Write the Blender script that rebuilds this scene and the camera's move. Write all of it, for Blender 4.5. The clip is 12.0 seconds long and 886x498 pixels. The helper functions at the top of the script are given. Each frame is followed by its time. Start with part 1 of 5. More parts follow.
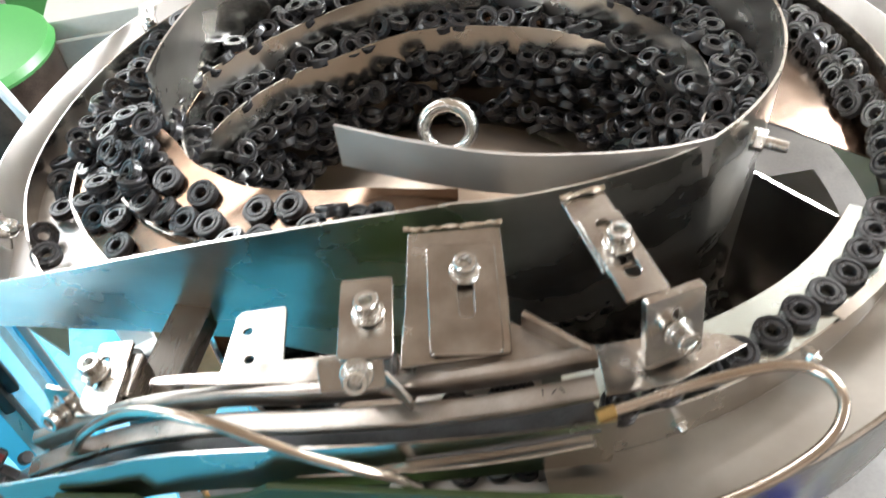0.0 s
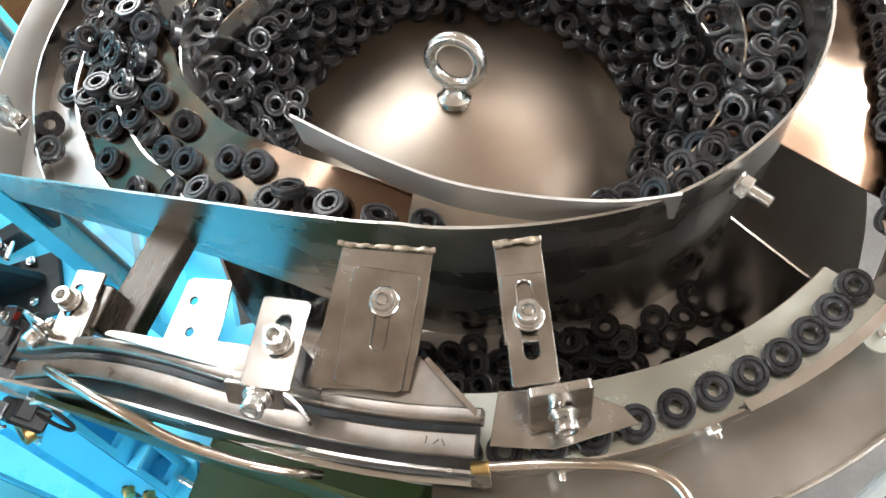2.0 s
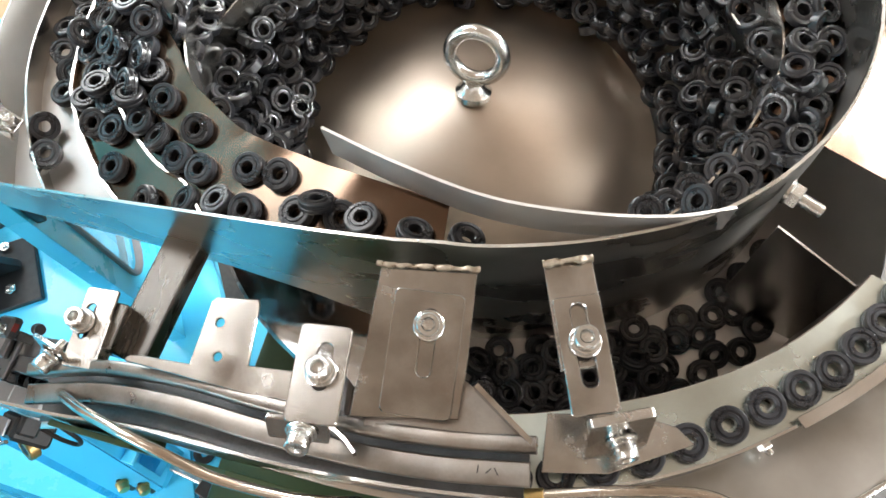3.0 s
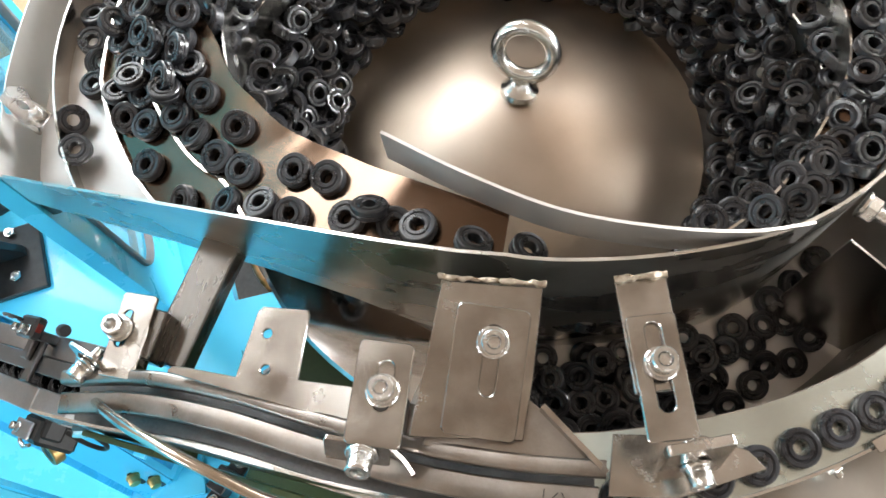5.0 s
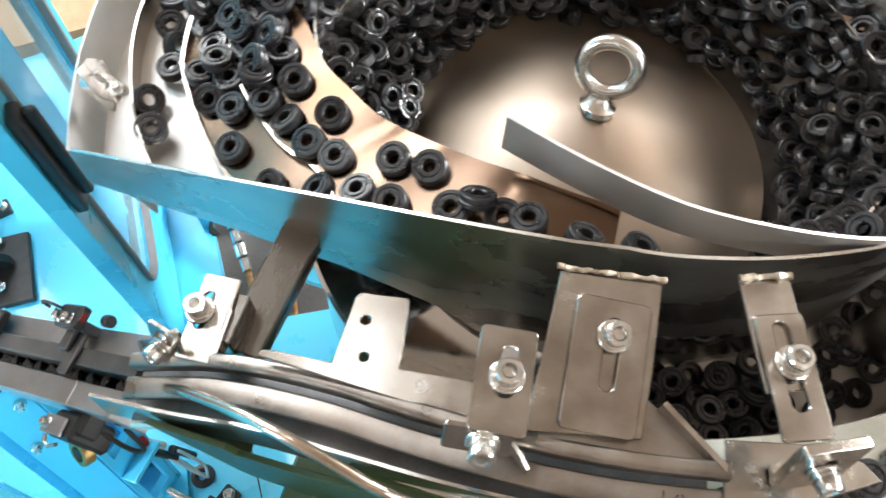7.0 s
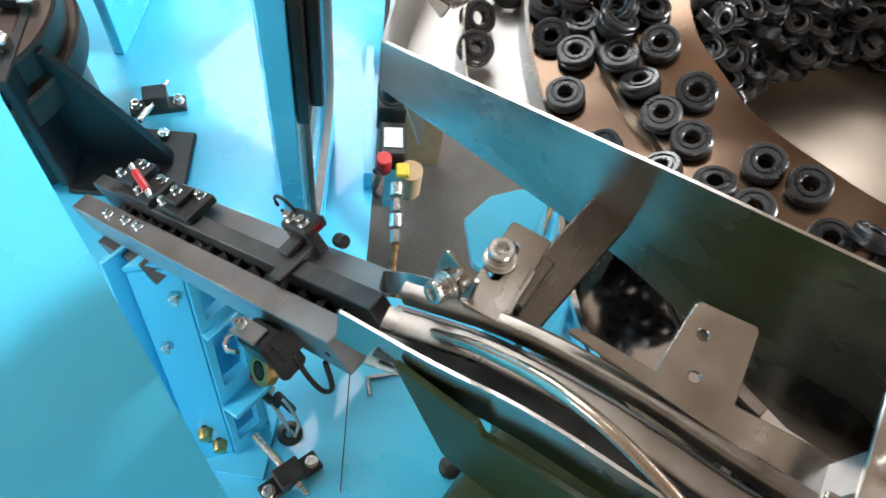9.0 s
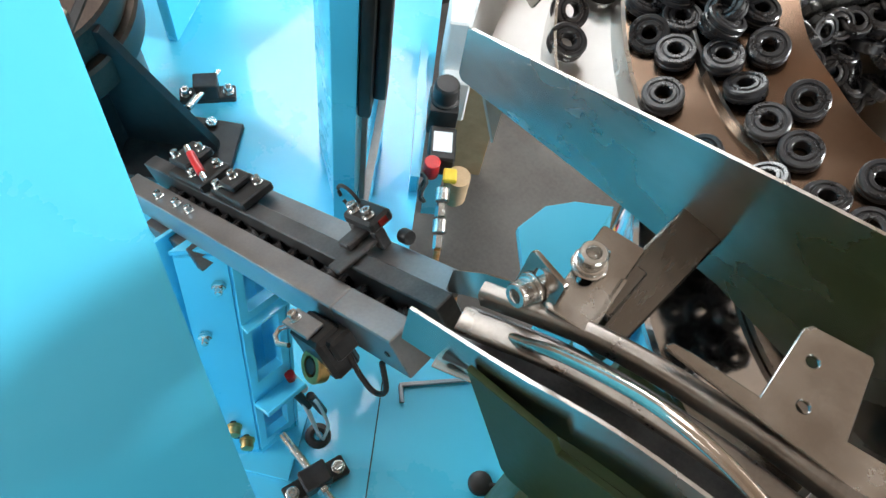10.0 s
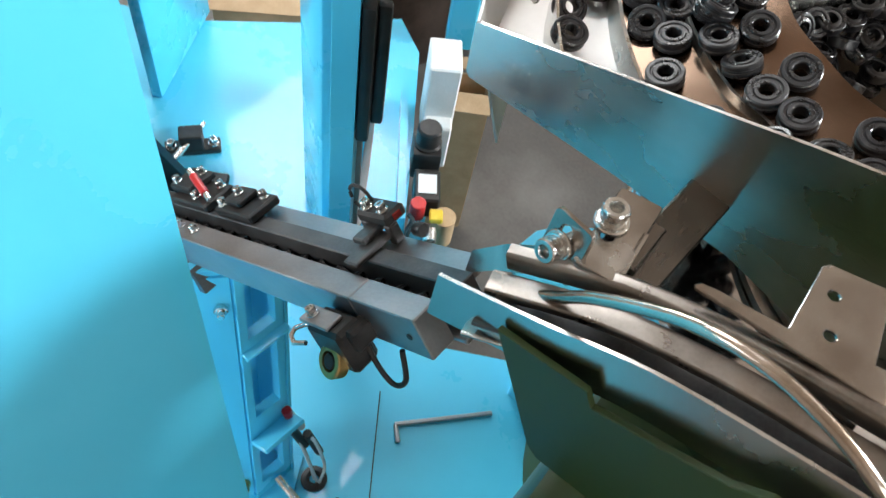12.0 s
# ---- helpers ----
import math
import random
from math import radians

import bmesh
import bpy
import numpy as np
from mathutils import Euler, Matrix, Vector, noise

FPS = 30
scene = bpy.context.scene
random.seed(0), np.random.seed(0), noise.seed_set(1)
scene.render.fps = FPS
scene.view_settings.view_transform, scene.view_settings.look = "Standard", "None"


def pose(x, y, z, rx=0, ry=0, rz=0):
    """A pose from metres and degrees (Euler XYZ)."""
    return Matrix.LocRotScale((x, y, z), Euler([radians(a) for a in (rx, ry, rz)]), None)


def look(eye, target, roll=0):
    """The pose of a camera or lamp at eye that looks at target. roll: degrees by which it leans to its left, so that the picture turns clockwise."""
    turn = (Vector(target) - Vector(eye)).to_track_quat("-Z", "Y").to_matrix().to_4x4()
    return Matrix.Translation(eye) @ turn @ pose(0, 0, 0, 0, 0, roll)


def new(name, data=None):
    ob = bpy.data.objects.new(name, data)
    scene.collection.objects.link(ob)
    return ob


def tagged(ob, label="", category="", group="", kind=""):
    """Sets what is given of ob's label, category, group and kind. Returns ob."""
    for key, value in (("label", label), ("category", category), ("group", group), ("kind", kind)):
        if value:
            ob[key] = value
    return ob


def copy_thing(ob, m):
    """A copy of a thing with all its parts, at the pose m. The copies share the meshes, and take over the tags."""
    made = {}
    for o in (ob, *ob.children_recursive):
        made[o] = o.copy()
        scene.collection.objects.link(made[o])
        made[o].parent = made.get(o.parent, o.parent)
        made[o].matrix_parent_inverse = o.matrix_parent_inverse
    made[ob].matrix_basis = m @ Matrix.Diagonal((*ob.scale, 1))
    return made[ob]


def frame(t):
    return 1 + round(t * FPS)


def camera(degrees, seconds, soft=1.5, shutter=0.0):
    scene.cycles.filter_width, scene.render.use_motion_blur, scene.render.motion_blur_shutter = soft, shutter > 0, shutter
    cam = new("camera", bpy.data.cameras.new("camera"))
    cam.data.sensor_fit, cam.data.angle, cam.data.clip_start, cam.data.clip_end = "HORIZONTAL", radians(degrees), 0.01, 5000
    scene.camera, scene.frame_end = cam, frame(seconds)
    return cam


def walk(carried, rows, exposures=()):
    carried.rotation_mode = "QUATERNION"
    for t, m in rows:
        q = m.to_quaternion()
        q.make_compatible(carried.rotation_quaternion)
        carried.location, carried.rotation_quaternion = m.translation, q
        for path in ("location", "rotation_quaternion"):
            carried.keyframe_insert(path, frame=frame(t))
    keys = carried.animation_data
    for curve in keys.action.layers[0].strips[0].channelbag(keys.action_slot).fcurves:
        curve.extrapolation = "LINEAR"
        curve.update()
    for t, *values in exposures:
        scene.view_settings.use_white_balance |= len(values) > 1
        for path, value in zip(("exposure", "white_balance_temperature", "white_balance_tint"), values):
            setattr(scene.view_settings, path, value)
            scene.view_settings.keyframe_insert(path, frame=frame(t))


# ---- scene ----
cam = camera(58.0, 12.0, shutter=0.4)
PATH = [
    (0, (0.093, 0.076, 1.573), (-0.137, 1.439, 0.127), -6.0),
    (0.5, (0.118, 0.151, 1.643), (-0.11, 1.342, 0.052), -7.9),
    (1, (0.145, 0.183, 1.668), (-0.131, 1.177, -0.045), -10.1),
    (1.5, (0.192, 0.227, 1.67), (-0.181, 1.047, -0.116), -11.2),
    (2, (0.176, 0.239, 1.668), (-0.241, 0.987, -0.139), -12.9),
    (2.5, (0.152, 0.257, 1.668), (-0.218, 0.957, -0.169), -12.4),
    (3, (0.119, 0.266, 1.665), (-0.186, 0.944, -0.192), -9.4),
    (4.8, (0.087, 0.275, 1.657), (-0.197, 0.923, -0.214), -8.5),
    (5, (0.073, 0.278, 1.653), (-0.197, 0.919, -0.222), -7.4),
    (5.5, (0.044, 0.279, 1.646), (-0.174, 0.911, -0.239), -3.6),
    (6, (0.059, 0.276, 1.651), (-0.176, 0.919, -0.229), -5.8),
    (6.5, (0.048, 0.264, 1.641), (-0.192, 0.969, -0.215), -4.2),
    (7, (-0.005, 0.22, 1.627), (-0.194, 1.035, -0.19), 5.1),
    (7.5, (-0.046, 0.199, 1.607), (-0.266, 1.031, -0.199), 8.9),
    (7.7, (-0.066, 0.192, 1.598), (-0.273, 1.027, -0.207), 11.9),
    (9.3, (-0.137, 0.157, 1.524), (-0.526, 0.955, -0.268), 14.2),
    (9.5, (-0.143, 0.153, 1.517), (-0.547, 0.946, -0.274), 14.4),
    (10, (-0.152, 0.151, 1.505), (-0.576, 0.945, -0.281), 14.4),
    (10.5, (-0.151, 0.146, 1.499), (-0.567, 0.961, -0.28), 14.4),
    (11, (-0.15, 0.14, 1.497), (-0.557, 0.963, -0.28), 14.8),
    (11.5, (-0.152, 0.129, 1.498), (-0.551, 0.98, -0.268), 16.0),
    (12, (-0.139, 0.094, 1.486), (-0.617, 1.058, -0.199), 13.8),
]
EXPOSURES = [(0, 0.43), (2, 0.49), (6.5, 0.50), (7.5, 0.45), (9.5, -0.02), (12, -0.06)]
walk(cam, [(t, look(eye, target, roll)) for t, eye, target, roll in PATH], EXPOSURES)

# ---- world and light ----
world = bpy.data.worlds.new("world")
scene.world = world
world.use_nodes = True
wn = world.node_tree.nodes
sky = wn.new("ShaderNodeTexSky")
sky.sky_type, sky.sun_disc = "NISHITA", False
sky.sun_elevation, sky.sun_rotation = radians(40), radians(60)
world.node_tree.links.new(sky.outputs[0], wn["Background"].inputs[0])
wn["Background"].inputs[1].default_value = 0.1


def area_lamp(name, at, to, w, h, power, color):
    d = bpy.data.lights.new(name, "AREA")
    d.shape, d.size, d.size_y, d.energy, d.color = "RECTANGLE", w, h, power, color
    ob = new(name, d)
    ob.matrix_world = look(at, to)
    return ob


# ---- materials ----
def node_mat(name):
    m = bpy.data.materials.new(name)
    m.use_nodes = True
    nt = m.node_tree
    return m, nt, nt.nodes, nt.links, nt.nodes["Principled BSDF"]


def surface(name, dark, light, rough=(0.3, 0.5), metal=0.0, scale=20.0, fine=300.0, bump=0.05, stretch=(1, 1, 1), spec=0.5, coat=0.0,
            stain=None, stain_amount=0.5, per_object=0.0, bump_dist=0.001, grit=0.3):
    """Two scales of variation in colour and roughness, and a fine relief."""
    m, nt, nodes, links, b = node_mat(name)
    co = nodes.new("ShaderNodeTexCoord")
    mp = nodes.new("ShaderNodeMapping")
    mp.inputs["Scale"].default_value = stretch
    links.new(co.outputs["Object"], mp.inputs[0])
    big = nodes.new("ShaderNodeTexNoise")
    big.inputs["Scale"].default_value, big.inputs["Detail"].default_value = scale, 5
    links.new(mp.outputs[0], big.inputs[0])
    small = nodes.new("ShaderNodeTexNoise")
    small.inputs["Scale"].default_value, small.inputs["Detail"].default_value = fine, 3
    links.new(mp.outputs[0], small.inputs[0])
    ramp = nodes.new("ShaderNodeValToRGB")
    ramp.color_ramp.elements[0].position, ramp.color_ramp.elements[1].position = 0.35, 0.68
    ramp.color_ramp.elements[0].color, ramp.color_ramp.elements[1].color = (*dark, 1), (*light, 1)
    mix = nodes.new("ShaderNodeMath")
    mix.operation = "MULTIPLY_ADD"
    mix.inputs[1].default_value = grit
    links.new(small.outputs[0], mix.inputs[0])
    sub = nodes.new("ShaderNodeMath")
    sub.operation = "MULTIPLY"
    sub.inputs[1].default_value = 1 - grit
    links.new(big.outputs[0], sub.inputs[0])
    links.new(sub.outputs[0], mix.inputs[2])
    links.new(mix.outputs[0], ramp.inputs[0])
    color = ramp.outputs[0]
    if stain:
        st = nodes.new("ShaderNodeTexNoise")
        st.inputs["Scale"].default_value, st.inputs["Detail"].default_value = scale * 0.6, 8
        links.new(co.outputs["Object"], st.inputs[0])
        sr = nodes.new("ShaderNodeValToRGB")
        sr.color_ramp.elements[0].position, sr.color_ramp.elements[1].position = 0.55, 0.72
        sr.color_ramp.elements[0].color, sr.color_ramp.elements[1].color = (0, 0, 0, 1), (stain_amount,) * 3 + (1,)
        links.new(st.outputs[0], sr.inputs[0])
        mc = nodes.new("ShaderNodeMixRGB")
        mc.inputs[2].default_value = (*stain, 1)
        links.new(sr.outputs[0], mc.inputs[0])
        links.new(color, mc.inputs[1])
        color = mc.outputs[0]
    if per_object:
        oi = nodes.new("ShaderNodeObjectInfo")
        hs = nodes.new("ShaderNodeHueSaturation")
        mr = nodes.new("ShaderNodeMapRange")
        mr.inputs["To Min"].default_value, mr.inputs["To Max"].default_value = 1 - per_object, 1 + per_object
        links.new(oi.outputs["Random"], mr.inputs[0])
        links.new(mr.outputs[0], hs.inputs["Value"])
        links.new(color, hs.inputs["Color"])
        color = hs.outputs[0]
    links.new(color, b.inputs["Base Color"])
    rr = nodes.new("ShaderNodeMapRange")
    rr.inputs["From Min"].default_value, rr.inputs["From Max"].default_value = 0.3, 0.7
    rr.inputs["To Min"].default_value, rr.inputs["To Max"].default_value = rough
    links.new(mix.outputs[0], rr.inputs[0])
    links.new(rr.outputs[0], b.inputs["Roughness"])
    b.inputs["Metallic"].default_value = metal
    b.inputs["Specular IOR Level"].default_value = spec
    b.inputs["Coat Weight"].default_value = coat
    if bump:
        bp = nodes.new("ShaderNodeBump")
        bp.inputs["Strength"].default_value, bp.inputs["Distance"].default_value = bump, bump_dist
        links.new(mix.outputs[0], bp.inputs["Height"])
        links.new(bp.outputs[0], b.inputs["Normal"])
    return m


STEEL = surface("stainless_sheet", (0.48, 0.46, 0.43), (0.66, 0.65, 0.62), (0.13, 0.32), 1.0, 9, 260, 0.10, grit=0.06, bump_dist=0.004)
# Brown of the reflected room is put into the base colour, plus orange-brown stains.
STEEL_TRACK = surface("worn_brown_reflection_steel", (0.13, 0.086, 0.06), (0.22, 0.155, 0.115), (0.12, 0.28), 1.0, 14, 260, 0.10, stain=(0.24, 0.10, 0.035), stain_amount=0.6, grit=0.08, bump_dist=0.003)
# The dome's tan tint holds the reflected ceiling in its base colour.
STEEL_DOME = surface("spun_dome_steel", (0.42, 0.36, 0.295), (0.58, 0.50, 0.425), (0.34, 0.50), 1.0, 8, 240, 0.07, (1, 1, 0.4), grit=0.04, bump_dist=0.006)
STEEL_PLATE = surface("bracket_steel", (0.35, 0.325, 0.30), (0.54, 0.515, 0.48), (0.13, 0.30), 1.0, 40, 900, 0.06, stain=(0.26, 0.18, 0.13), stain_amount=0.4, grit=0.12)
STEEL_DARK = surface("ground_tool_steel", (0.34, 0.34, 0.35), (0.46, 0.46, 0.47), (0.32, 0.46), 1.0, 30, 500, 0.05, (0.2, 1, 1))
ZINC = surface("zinc_plated_screw", (0.6, 0.6, 0.58), (0.8, 0.8, 0.78), (0.16, 0.3), 1.0, 90, 900, 0.05)
BRASS = surface("brass_fitting", (0.45, 0.3, 0.12), (0.65, 0.47, 0.2), (0.25, 0.4), 1.0, 80, 800, 0.05)
TUBE = surface("bent_steel_tube", (0.5, 0.43, 0.36), (0.68, 0.62, 0.56), (0.14, 0.28), 1.0, 25, 600, 0.04)
WELD = surface("weld_bead", (0.31, 0.26, 0.20), (0.60, 0.55, 0.47), (0.22, 0.45), 1.0, 220, 900, 0.4, stain=(0.16, 0.08, 0.04), stain_amount=0.6)
RUBBER = surface("black_rubber", (0.007, 0.007, 0.0085), (0.026, 0.027, 0.031), (0.20, 0.42), 0.0, 120, 900, 0.15, per_object=0.35)
BLACK = surface("black_oxide", (0.012, 0.012, 0.013), (0.035, 0.034, 0.034), (0.3, 0.5), 0.2, 60, 700, 0.08)
CYAN = surface("cyan_machine_paint", (0.075, 0.56, 0.82), (0.10, 0.61, 0.87), (0.22, 0.34), 0.0, 5, 160, 0.004, coat=0.4, grit=0.05)
GREEN = surface("olive_green_paint", (0.026, 0.048, 0.011), (0.044, 0.074, 0.020), (0.35, 0.5), 0.0, 9, 200, 0.06)
CONCRETE = surface("worn_shop_floor", (0.062, 0.057, 0.054), (0.12, 0.112, 0.106), (0.35, 0.6), 0.0, 6, 120, 0.15, stain=(0.20, 0.20, 0.19), stain_amount=0.5)
PLASTER = surface("plain_wall", (0.22, 0.175, 0.14), (0.34, 0.28, 0.23), (0.7, 0.9), 0.0, 1.2, 80, 0.05)
CEIL = surface("ceiling_board", (0.30, 0.225, 0.17), (0.50, 0.39, 0.31), (0.7, 0.9), 0.0, 1.1, 60, 0.03)
RED = surface("red_plastic", (0.45, 0.01, 0.012), (0.6, 0.02, 0.02), (0.3, 0.4), 0.0, 60, 500, 0.02)
DARK_RED = surface("dark_red_lens", (0.16, 0.012, 0.01), (0.22, 0.02, 0.015), (0.15, 0.25), 0.0, 60, 500, 0.02)
YELLOW = surface("yellow_plastic", (0.6, 0.42, 0.02), (0.75, 0.55, 0.04), (0.3, 0.45), 0.0, 60, 500, 0.02)
WHITE = surface("white_plastic", (0.66, 0.68, 0.68), (0.78, 0.8, 0.8), (0.3, 0.45), 0.0, 20, 300, 0.02)
CARD = surface("brown_cardboard", (0.4, 0.27, 0.15), (0.52, 0.37, 0.23), (0.6, 0.8), 0.0, 30, 300, 0.05)
BLUE = surface("blue_plastic", (0.01, 0.03, 0.3), (0.02, 0.05, 0.42), (0.3, 0.5), 0.0, 40, 400, 0.02)

BLACK_STEEL = surface("blackened_steel", (0.09, 0.09, 0.092), (0.17, 0.17, 0.172), (0.34, 0.5), 0.8, 40, 500, 0.06)
BROWN_STEEL = surface("browned_cast_steel", (0.05, 0.035, 0.028), (0.11, 0.08, 0.065), (0.32, 0.5), 0.7, 25, 300, 0.08)
CHROME = surface("mirror_polished_steel", (0.6, 0.6, 0.6), (0.7, 0.7, 0.7), (0.05, 0.12), 1.0, 8, 200, 0.02)
GREY_RUBBER = surface("grey_rubber_seal", (0.2, 0.19, 0.19), (0.28, 0.27, 0.27), (0.4, 0.6), 0.0, 40, 400, 0.05)
HOSE = surface("clear_air_hose", (0.55, 0.62, 0.64), (0.7, 0.76, 0.78), (0.15, 0.3), 0.0, 40, 300, 0.02)
HOSE_BROWN = surface("amber_air_hose", (0.22, 0.1, 0.03), (0.32, 0.16, 0.06), (0.2, 0.35), 0.0, 40, 300, 0.02)
GLASS = bpy.data.materials.new("tinted_glass")
GLASS.use_nodes = True
_b = GLASS.node_tree.nodes["Principled BSDF"]
_b.inputs["Base Color"].default_value, _b.inputs["Roughness"].default_value = (0.35, 0.6, 0.7, 1), 0.04
_b.inputs["Alpha"].default_value = 0.3

GREY_PAINT = surface("pale_grey_paint", (0.36, 0.37, 0.34), (0.43, 0.44, 0.40), (0.4, 0.55), 0.0, 4, 120, 0.03)
LEAF_GREEN = surface("bright_green_paint", (0.06, 0.26, 0.07), (0.09, 0.32, 0.09), (0.35, 0.5), 0.0, 5, 140, 0.03)
STEEL_WALL = surface("brushed_wall_steel", (0.50, 0.485, 0.45), (0.70, 0.69, 0.65), (0.19, 0.36), 1.0, 13, 260, 0.16, (1, 1, 1.6), grit=0.025, bump_dist=0.005, stain=(0.30, 0.27, 0.23), stain_amount=0.4)
STEEL_MATT = surface("matt_rolled_steel", (0.58, 0.56, 0.54), (0.74, 0.72, 0.70), (0.42, 0.58), 1.0, 14, 260, 0.10, grit=0.06, bump_dist=0.003)
STEEL_RAIL = surface("dull_rail_steel", (0.21, 0.19, 0.172), (0.40, 0.37, 0.34), (0.25, 0.44), 1.0, 30, 500, 0.08, stain=(0.22, 0.15, 0.10), stain_amount=0.35, grit=0.12)
STEEL_DULL = surface("dull_sheet_steel", (0.25, 0.235, 0.215), (0.40, 0.38, 0.35), (0.26, 0.42), 1.0, 10, 260, 0.10, grit=0.05, bump_dist=0.004, stain=(0.20, 0.17, 0.14), stain_amount=0.4)
STEEL_BAR = surface("ground_bar_steel", (0.15, 0.142, 0.135), (0.26, 0.25, 0.235), (0.16, 0.32), 1.0, 22, 500, 0.06, (1, 0.2, 1), stain=(0.12, 0.08, 0.055), stain_amount=0.5, grit=0.08)
# The green is a reflection of the surroundings, tinted into the steel's colour.
STEEL_SHELF = surface("green_reflection_steel", (0.46, 0.50, 0.47), (0.66, 0.72, 0.68), (0.2, 0.36), 1.0, 12, 300, 0.06, stain=(0.40, 0.36, 0.30), stain_amount=0.4, grit=0.08)

# ---- mesh helpers ----
def smooth(me, angle=35):
    me.polygons.foreach_set("use_smooth", [True] * len(me.polygons))
    me.set_sharp_from_angle(angle=radians(angle))


def part(name, bm, material, parent=None, label="", m=None):
    """One mesh object from a bmesh, under a thing or a part."""
    bmesh.ops.recalc_face_normals(bm, faces=bm.faces[:])
    me = bpy.data.meshes.new(name)
    bm.to_mesh(me)
    bm.free()
    smooth(me)
    me.materials.append(material)
    ob = new(name, me)
    if m is not None:
        ob.matrix_world = m
    if parent is not None:
        ob.parent = parent
    if label:
        tagged(ob, label)
    return ob


def thing(name, label, category, group="", kind="", at=None):
    ob = new(name)
    ob.empty_display_size = 0.02
    if at is not None:
        ob.matrix_basis = at if isinstance(at, Matrix) else Matrix.Translation(at)
    return tagged(ob, label, category, group, kind)


def box(bm, size, m=None, bevel=0.0, seg=1):
    r = bmesh.ops.create_cube(bm, size=1.0)
    vs = r["verts"]
    bmesh.ops.scale(bm, vec=size, verts=vs)
    if bevel:
        es = list({e for v in vs for e in v.link_edges})
        out = bmesh.ops.bevel(bm, geom=es, offset=bevel, segments=seg, affect="EDGES", profile=0.5)
        vs = list({v for f in out["faces"] for v in f.verts} | {v for v in vs if v.is_valid})
    if m is not None:
        bmesh.ops.transform(bm, matrix=m, verts=vs)
    return bm


def new_box(size, m=None, bevel=0.0, seg=1):
    return box(bmesh.new(), size, m, bevel, seg)


def lathe(bm, profile, m=None, seg=24, closed=False):
    """Turns (r, z) points round the z axis."""
    rings = []
    for r, z in profile:
        if r < 1e-7:
            rings.append([bm.verts.new((0, 0, z))])
        else:
            rings.append([bm.verts.new((r * math.cos(k * math.tau / seg), r * math.sin(k * math.tau / seg), z)) for k in range(seg)])
    pairs = list(zip(rings, rings[1:])) + ([(rings[-1], rings[0])] if closed else [])
    for a, b in pairs:
        for k in range(seg):
            n = (k + 1) % seg
            if len(a) == 1 and len(b) == 1:
                continue
            if len(a) == 1:
                bm.faces.new((a[0], b[n], b[k]))
            elif len(b) == 1:
                bm.faces.new((a[k], a[n], b[0]))
            else:
                bm.faces.new((a[k], a[n], b[n], b[k]))
    if m is not None:
        bmesh.ops.transform(bm, matrix=m, verts=[v for ring in rings for v in ring])
    return bm


def along(a, b):
    """A pose at a whose z axis points to b."""
    a, b = Vector(a), Vector(b)
    return Matrix.Translation(a) @ (b - a).to_track_quat("Z", "Y").to_matrix().to_4x4()


def rod(bm, a, b, r, seg=16, bevel=0.0):
    h = (Vector(b) - Vector(a)).length
    bevel = bevel or r * 0.12
    return lathe(bm, [(0, 0), (r - bevel, 0), (r, bevel), (r, h - bevel), (r - bevel, h), (0, h)], along(a, b), seg)


def spline(points, n=12):
    """A smooth line through the points."""
    pts = [Vector(p) for p in points]
    pts = [2 * pts[0] - pts[1]] + pts + [2 * pts[-1] - pts[-2]]
    out = []
    for i in range(1, len(pts) - 2):
        p0, p1, p2, p3 = pts[i - 1:i + 3]
        for k in range(n):
            t = k / n
            out.append(0.5 * (2 * p1 + (p2 - p0) * t + (2 * p0 - 5 * p1 + 4 * p2 - p3) * t * t + (3 * p1 - p0 - 3 * p2 + p3) * t ** 3))
    return out + [pts[-2]]


def sweep(bm, path, shape, up=(0, 0, 1), ring=True, cap=True):
    """Sweeps a closed outline of (side, up) points along a path."""
    path = [Vector(p) for p in path]
    rows = []
    for i, p in enumerate(path):
        d = (path[min(i + 1, len(path) - 1)] - path[max(i - 1, 0)]).normalized()
        s = d.cross(Vector(up))
        s = s.normalized() if s.length > 1e-4 else Vector((1, 0, 0))
        u = s.cross(d)
        rows.append([bm.verts.new(p + s * a + u * b) for a, b in shape])
    n = len(shape)
    for a, b in zip(rows, rows[1:]):
        for k in range(n):
            bm.faces.new((a[k], a[(k + 1) % n], b[(k + 1) % n], b[k]))
    if cap:
        bm.faces.new(rows[0])
        bm.faces.new(rows[-1])
    return bm


def pipe(bm, path, r, seg=12):
    return sweep(bm, path, [(r * math.cos(k * math.tau / seg), r * math.sin(k * math.tau / seg)) for k in range(seg)])


def sheet(bm, rows, thick):
    """A bent sheet of even thickness: rows of (bottom point, top point)."""
    rows = [(Vector(a), Vector(b)) for a, b in rows]
    grid = []
    for i, (a, b) in enumerate(rows):
        j, k = max(i - 1, 0), min(i + 1, len(rows) - 1)
        d = (rows[k][0] + rows[k][1] - rows[j][0] - rows[j][1])
        n = d.cross(b - a).normalized() * (thick / 2)
        grid.append([bm.verts.new(p) for p in (a - n, b - n, b + n, a + n)])
    for p, q in zip(grid, grid[1:]):
        for k in range(4):
            bm.faces.new((p[k], p[(k + 1) % 4], q[(k + 1) % 4], q[k]))
    bm.faces.new(grid[0])
    bm.faces.new(grid[-1])
    return bm


